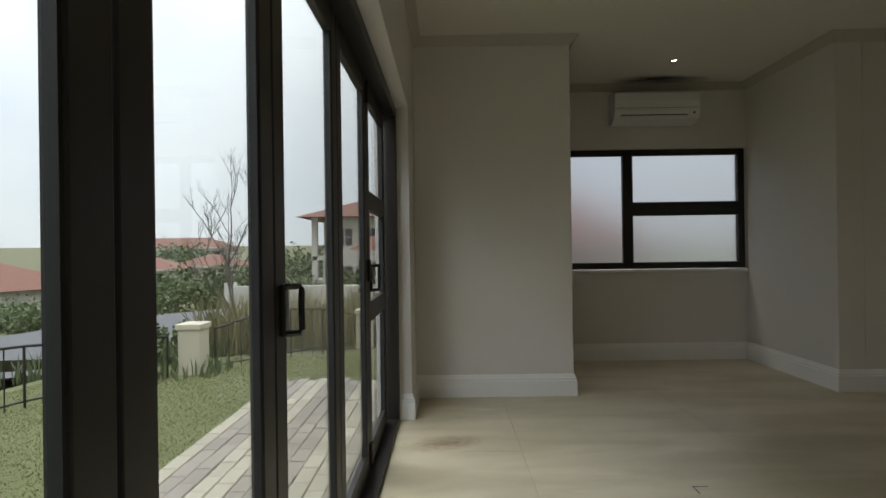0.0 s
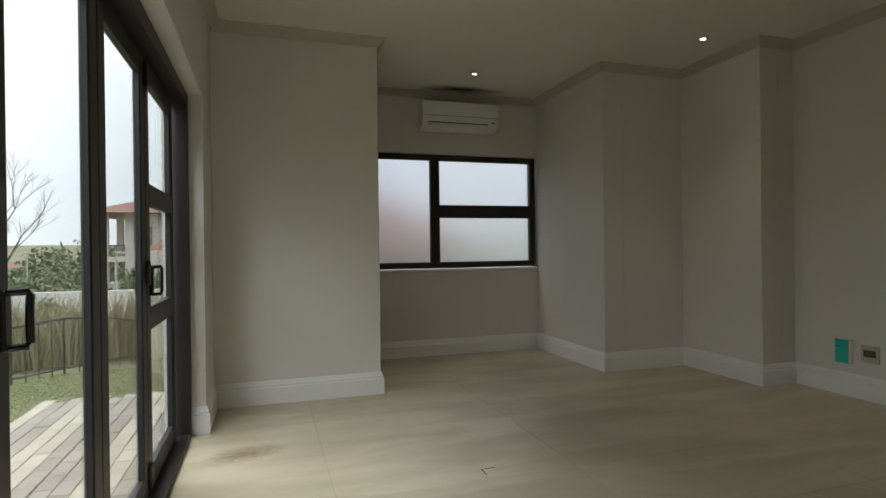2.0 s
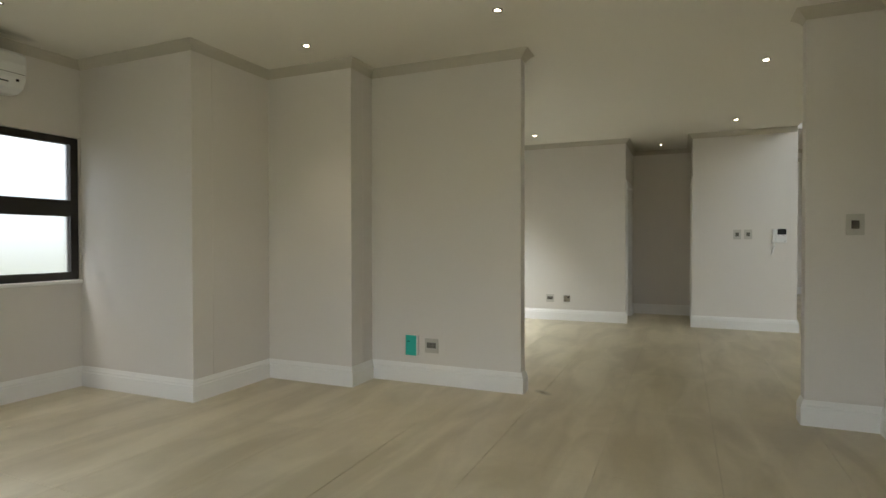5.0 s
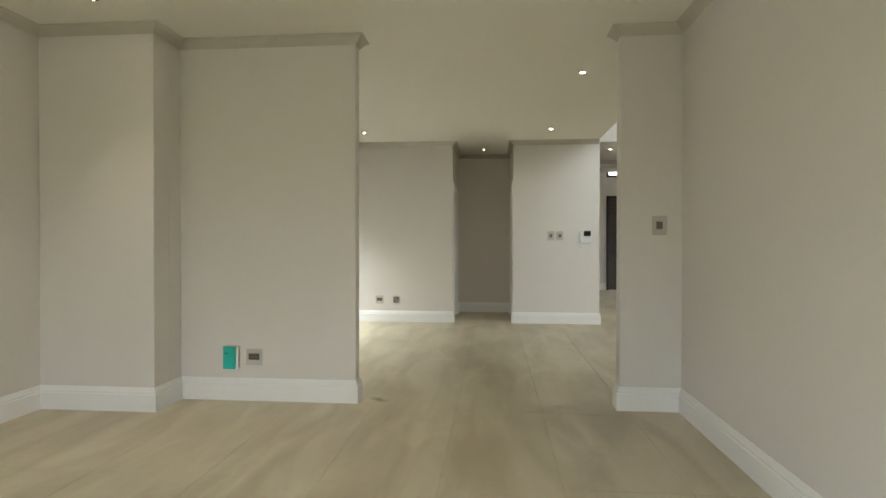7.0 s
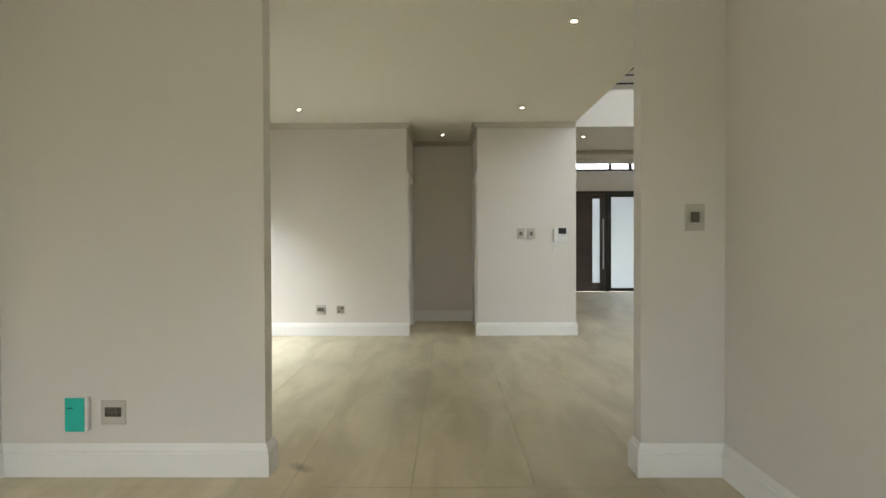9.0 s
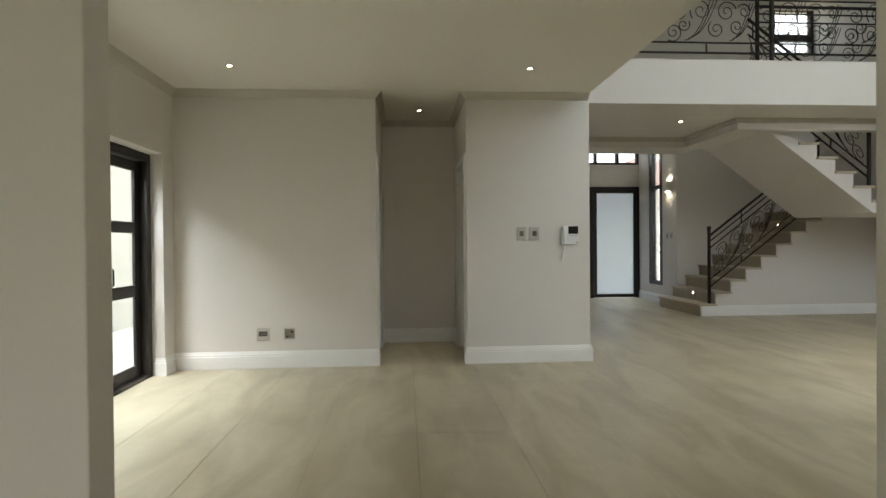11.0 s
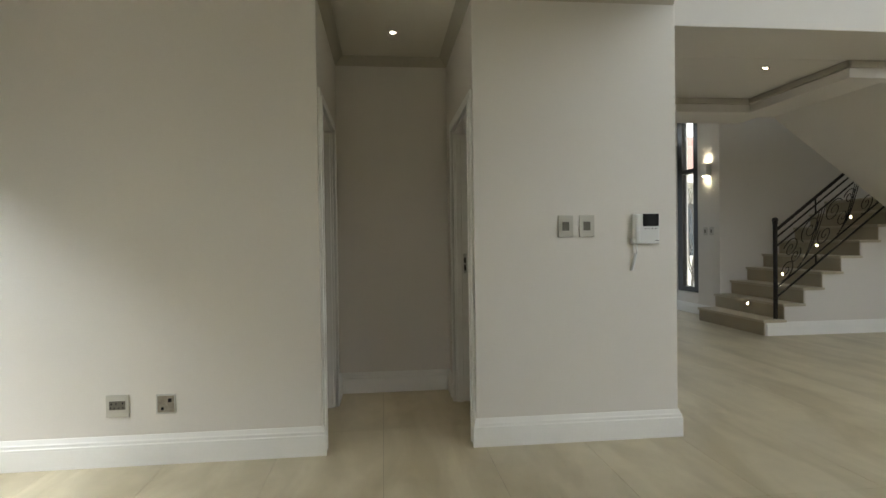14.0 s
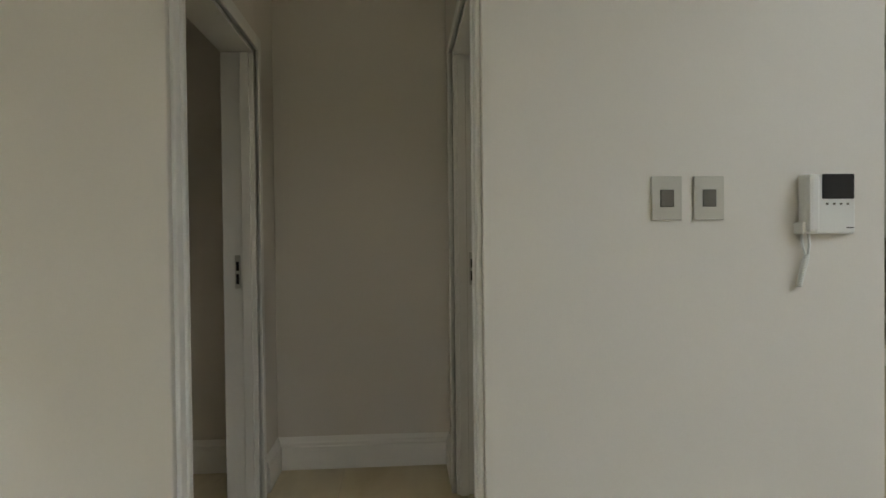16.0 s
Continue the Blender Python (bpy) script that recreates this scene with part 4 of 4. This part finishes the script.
for u in (-3.9, -1.0, 2.0):
    for zz in (0.6, 4.0):
        w = boxes("window", DARKWIN, [(u - 0.65, u + 0.65, -4.04, -3.9, zz, zz + 1.5)], 0, nb)
        boxes("mullion", GREYWALL, [(u - 0.05, u + 0.05, -4.08, -4.0, zz, zz + 1.5), (u - 0.65, u + 0.65, -4.08, -4.0, zz + 0.7, zz + 0.78)], 0, w)
tagged(boxes("boundary_wall", GREYWALL, [(-11.0, 3.0, 29.0, 29.25, -3.2, -0.65), (-11.3, -10.8, 28.9, 29.4, -3.2, -0.45)], 0.02), "long grey plastered boundary wall", "wall", kind="structure")
# neighbour beyond the frosted window
house(1.6, 15.5, -1.2, 5.5, 6, 2.3, 1, "neighbouring house with terracotta tiled roof", RENDER_W, 0.0, 2.2)
# house opposite the entrance
house(24.0, -9.0, -0.2, 9, 8, 3.0, 1, "house with terracotta roof beyond the entrance", RENDER_W, -1.4, 2.0)
tagged(boxes("porch_floor", CONCRETE, [(15.2, 19.0, -8.0, 1.0, -0.3, -0.02)], 0.01), "pale concrete porch floor", "paving", kind="structure")

# street lamps
lamp = base("street_lamp", -12.6, 33.0, -3.4, "grey steel street lamp post", "street lamp", "street lamps")
bm = bmesh.new()
add_tube(bm, [(0, 0, 0), (0, 0, 4.4)], 0.09, 8, 0.6)
part("post", bm, CONCRETE, lamp)
boxes("head", CONCRETE, [(-0.1, 0.6, -0.12, 0.12, 4.38, 4.5)], 0.03, lamp)
copy_thing(lamp, pose(-17.5, 52.0, -3.4))
copy_thing(lamp, pose(-8.6, 40.0, -3.4))


# ---- plants ----
def bush(x, y, z, r, h, leaves, size, mat, label, seed, category="bush"):
    """Many small leaves gathered in uneven clumps."""
    rg = random.Random(seed)
    bm = bmesh.new()
    clumps = [(rg.uniform(-r, r), rg.uniform(-r, r), rg.uniform(0.15, 0.85) * h, rg.uniform(0.22, 0.5) * r) for _ in range(14)]
    for _ in range(leaves):
        cx, cy, cz, q = rg.choice(clumps)
        v = Vector((rg.gauss(0, 1), rg.gauss(0, 1), rg.gauss(0, 0.9))).normalized() * q * rg.random() ** 0.4
        p = Vector((cx, cy, max(0.02, cz * (1 - 0.25 * math.hypot(cx, cy) / r)))) + v
        p.z = max(p.z, 0.0)
        a = Vector((rg.gauss(0, 1), rg.gauss(0, 1), rg.gauss(0, 1))).normalized() * size * rg.uniform(0.6, 1.3)
        b = a.cross(Vector((rg.gauss(0, 1), rg.gauss(0, 1), rg.gauss(0, 1)))).normalized() * size * 0.5
        bm.faces.new((bm.verts.new(p - a), bm.verts.new(p + b), bm.verts.new(p + a), bm.verts.new(p - b)))
    ob = part("bush", bm, mat)
    ob.location = (x, y, z)
    return tagged(ob, label, category)


def reeds(x0, x1, y0, y1, n, h, mat, seed, label):
    rg = random.Random(seed)
    bm = bmesh.new()
    for _ in range(n):
        x, y = rg.uniform(x0, x1), rg.uniform(y0, y1)
        z, t = land(x, y), h * rg.uniform(0.5, 1.15)
        a = rg.uniform(0, math.tau)
        c, s = math.cos(a) * 0.012, math.sin(a) * 0.012
        lx, ly = rg.gauss(0, 0.22) * t, rg.gauss(0, 0.22) * t
        m0, m1 = bm.verts.new((x - c + lx * 0.35, y - s + ly * 0.35, z + t * 0.6)), bm.verts.new((x + c + lx * 0.35, y + s + ly * 0.35, z + t * 0.6))
        bm.faces.new((bm.verts.new((x - c, y - s, z)), bm.verts.new((x + c, y + s, z)), m1, m0))
        bm.faces.new((m0, m1, bm.verts.new((x + lx, y + ly, z + t))))
    return tagged(part("tall_grass", bm, mat), label, "tall grass", kind="stuff")


reeds(-3.8, 0.4, 8.9, 17.0, 9000, 1.0, REED, 3, "tall dry grass behind the garden fence")
reeds(-5.6, -3.2, 7.4, 11.0, 1800, 0.4, LEAF, 4, "green strappy plants behind the garden fence")
reeds(-3.4, -2.3, 6.2, 7.2, 110, 0.24, LEAF, 8, "green tufts around the fence pier")
BL = "green leafy shrub on the verge"
for i, (x, y, r, h) in enumerate([(-3.75, 7.9, 0.45, 0.62), (-3.7, 11.5, 0.8, 1.2), (-4.3, 13.0, 0.9, 1.3), (-2.8, 13.5, 1.0, 1.1), (-5.2, 17.5, 1.0, 1.6), (-19.5, 33.0, 2.6, 1.8),
                              (-15.0, 38.0, 3.2, 2.4), (-11.5, 36.0, 2.6, 2.2), (-22.0, 40.0, 3.2, 2.4), (-9.0, 48.0, 3.4, 3.4), (-13.0, 52.0, 3.6, 3.2), (-19.0, 60.0, 4.5, 3.4), (-27.0, 52.0, 4.0, 2.6),
                              (-36.0, 78.0, 6.0, 3.2), (-24.0, 84.0, 7.0, 3.6), (-46.0, 88.0, 7.0, 3.0), (-13.0, 90.0, 7.0, 3.6), (-17.5, 24.5, 1.8, 1.2), (-22.0, 27.0, 2.2, 1.4)]):
    bush(x, y, land(x, y), r, h, 2600 if y < 20 else 3200, 0.045 if y < 20 else 0.16 * r / 3, LEAF, BL, 20 + i)


def bare_tree(x, y, height, seed, label):
    rg = random.Random(seed)
    bm = bmesh.new()

    def grow(p, d, length, r, depth):
        pts, q, v = [p], p.copy(), d.copy()
        for _ in range(4):
            v = (v + Vector((rg.gauss(0, 0.12), rg.gauss(0, 0.12), 0.05))).normalized()
            q = q + v * length / 4
            pts.append(q.copy())
        add_tube(bm, pts, r, 6 if depth < 2 else 4, 0.6)
        if depth < 4:
            for _ in range(4 if depth else 7):
                k = rg.choice((2, 3, 4, 4))
                side = Vector((rg.gauss(0, 1), rg.gauss(0, 1), rg.uniform(0.2, 1.0))).normalized()
                grow(pts[k], (v * 0.95 + side * 0.6).normalized(), length * rg.uniform(0.42, 0.62), r * 0.5, depth + 1)
    grow(Vector((0, 0, 0)), Vector((0.03, 0, 1)), height * 0.5, 0.035, 0)
    ob = part("bare_tree", bm, BARK)
    ob.location = (x, y, land(x, y) - 0.05)
    return tagged(ob, label, "tree")


bare_tree(-4.2, 12.0, 4.4, 11, "slender leafless young tree behind the fence")
bare_tree(-8.0, 22.0, 4.0, 12, "slender leafless young tree on the verge")
bare_tree(15.9, -4.6, 2.6, 14, "small leafless shrub outside the tall window")

# ---- paving and floor pieces ----
paving = tagged(boxes("paving", GROUT, [(-1.36, -0.16, 0.2, 5.58, -0.30, -0.118)]), "grey and cream brick paving outside the doors", "paving", kind="structure")
bm = bmesh.new()
add_box(bm, -0.049, 0.049, -0.0985, 0.0985, -0.05, 0.0, 0.004)
paver_mesh = {m.name: None for m in (PAVE_G, PAVE_C)}
for m in (PAVE_G, PAVE_C):
    b2 = bmesh.new()
    add_box(b2, -0.0485, 0.0485, -0.098, 0.098, -0.05, 0.0)
    bmesh.ops.bevel(b2, geom=[e for e in b2.edges if all(v.co.z > -0.01 for v in e.verts)], offset=0.005, segments=1, affect="EDGES")
    paver_mesh[m.name] = mesh_of("paver", b2, m)
bm.free()
rg = random.Random(2)
for c in range(12):
    m = PAVE_C if c in (0, 3, 4, 8, 9) else PAVE_G
    for k in range(25):
        y = 0.72 + k * 0.2 - (0.1 if c % 2 and c else 0.0)
        ob = new("paver", paver_mesh[m.name])
        ob.parent = paving
        ob.location = (-1.31 + c * 0.1, y, -0.098 + rg.uniform(-0.003, 0.003))
        ob.rotation_euler = (rg.uniform(-0.01, 0.01), rg.uniform(-0.01, 0.01), rg.uniform(-0.012, 0.012))

floor = tagged(boxes("floor", GROUT, [(-0.16, 4.61, -0.225, 6.0, -0.2, -0.004), (4.61, 8.9, -6.3, 4.0, -0.2, -0.004), (8.9, 15.2, -6.3, 3.6, -0.2, -0.004)]),
               "large cream stone-look porcelain floor tiles, slightly dusty", "floor", kind="structure")
TL, TW = 1.205, 0.604
b2 = bmesh.new()
add_box(b2, -TL / 2 + 0.0008, TL / 2 - 0.0008, -TW / 2 + 0.0008, TW / 2 - 0.0008, -0.012, 0.0)
bmesh.ops.bevel(b2, geom=[e for e in b2.edges if all(v.co.z > -0.005 for v in e.verts)], offset=0.0008, segments=1, affect="EDGES")
tile_mesh = mesh_of("tile", b2, TILE)
b3 = bmesh.new()
add_box(b3, -0.05, TL / 2 - 0.0008 + 0.07, -TW / 2 + 0.0008, TW / 2 - 0.0008, -0.012, 0.0)
cut_mesh = mesh_of("tile", b3, TILE)
for i in range(0, 13):
    for j in range(-13, 8):
        x, y = 0.07 + TL * i, 1.86 + TW * j
        if y > 5.9 or (y > 3.75 and x > 4.4) or (x < 4.3 and y < -0.4) or y < -6.3:
            continue
        if y > 4.85 and (x < 0.9 or x > 4.0):
            continue
        ob = new("tile", tile_mesh if i else cut_mesh)
        ob.parent = floor
        ob.location = (x if i else 0.0, y, 0.0)
        ob.rotation_euler = (0, 0, 0 if (i + j) % 2 or i == 0 else math.pi)

# small marks on the floor
tagged(boxes("pencil_mark", BLACK, [(1.40, 1.475, 2.890, 2.895, 0.0, 0.0006), (1.40, 1.405, 2.82, 2.890, 0.0, 0.0006)]), "small black right-angle mark on the floor", "mark")


def smear_material(name, colour, most, scale):
    """A dust mark that fades out unevenly towards its rim."""
    m = bpy.data.materials.new(name)
    m.use_nodes = True
    n, l = m.node_tree.nodes, m.node_tree.links
    p = n["Principled BSDF"]
    p.inputs["Base Color"].default_value, p.inputs["Roughness"].default_value = (*colour, 1), 0.95
    co, gr, no = n.new("ShaderNodeTexCoord"), n.new("ShaderNodeTexGradient"), n.new("ShaderNodeTexNoise")
    gr.gradient_type = "SPHERICAL"
    no.inputs["Scale"].default_value, no.inputs["Detail"].default_value = scale, 5
    mu, mr = n.new("ShaderNodeMath"), n.new("ShaderNodeMapRange")
    mu.operation = "MULTIPLY"
    mr.inputs["From Min"].default_value, mr.inputs["From Max"].default_value, mr.inputs["To Max"].default_value = 0.12, 0.5, most
    l.new(co.outputs["Object"], gr.inputs["Vector"])
    l.new(co.outputs["Object"], no.inputs["Vector"])
    l.new(gr.outputs["Fac"], mu.inputs[0])
    l.new(no.outputs["Fac"], mu.inputs[1])
    l.new(mu.outputs[0], mr.inputs["Value"])
    l.new(mr.outputs[0], p.inputs["Alpha"])
    return m


def smear(name, x, y, z, sx, sy, turn, mat, label):
    bm = bmesh.new()
    bmesh.ops.create_circle(bm, cap_ends=True, segments=28, radius=1.0)
    ob = part(name, bm, mat)
    ob.location, ob.scale, ob.rotation_euler = (x, y, z), (sx, sy, 1), (0, 0, turn)
    tagged(ob, label, "stain")


DUST = smear_material("grey_dust", (0.10, 0.09, 0.07), 0.9, 2.0)
CLAY = smear_material("brown_clay_dust", (0.30, 0.20, 0.11), 0.5, 7.0)
smear("dust_stain", 2.30, 5.62, H - 0.004, 0.62, 0.20, 0.0, DUST, "grey dust stain on the ceiling above the air conditioner")
smear("clay_smear", 0.24, 3.50, 0.0016, 0.36, 0.18, 0.3, CLAY, "brown clay smear on the floor near the doors")
smear("clay_smear", 4.52, 2.16, 0.0016, 0.15, 0.07, 0.9, CLAY, "brown smear on the floor at the wall's foot")
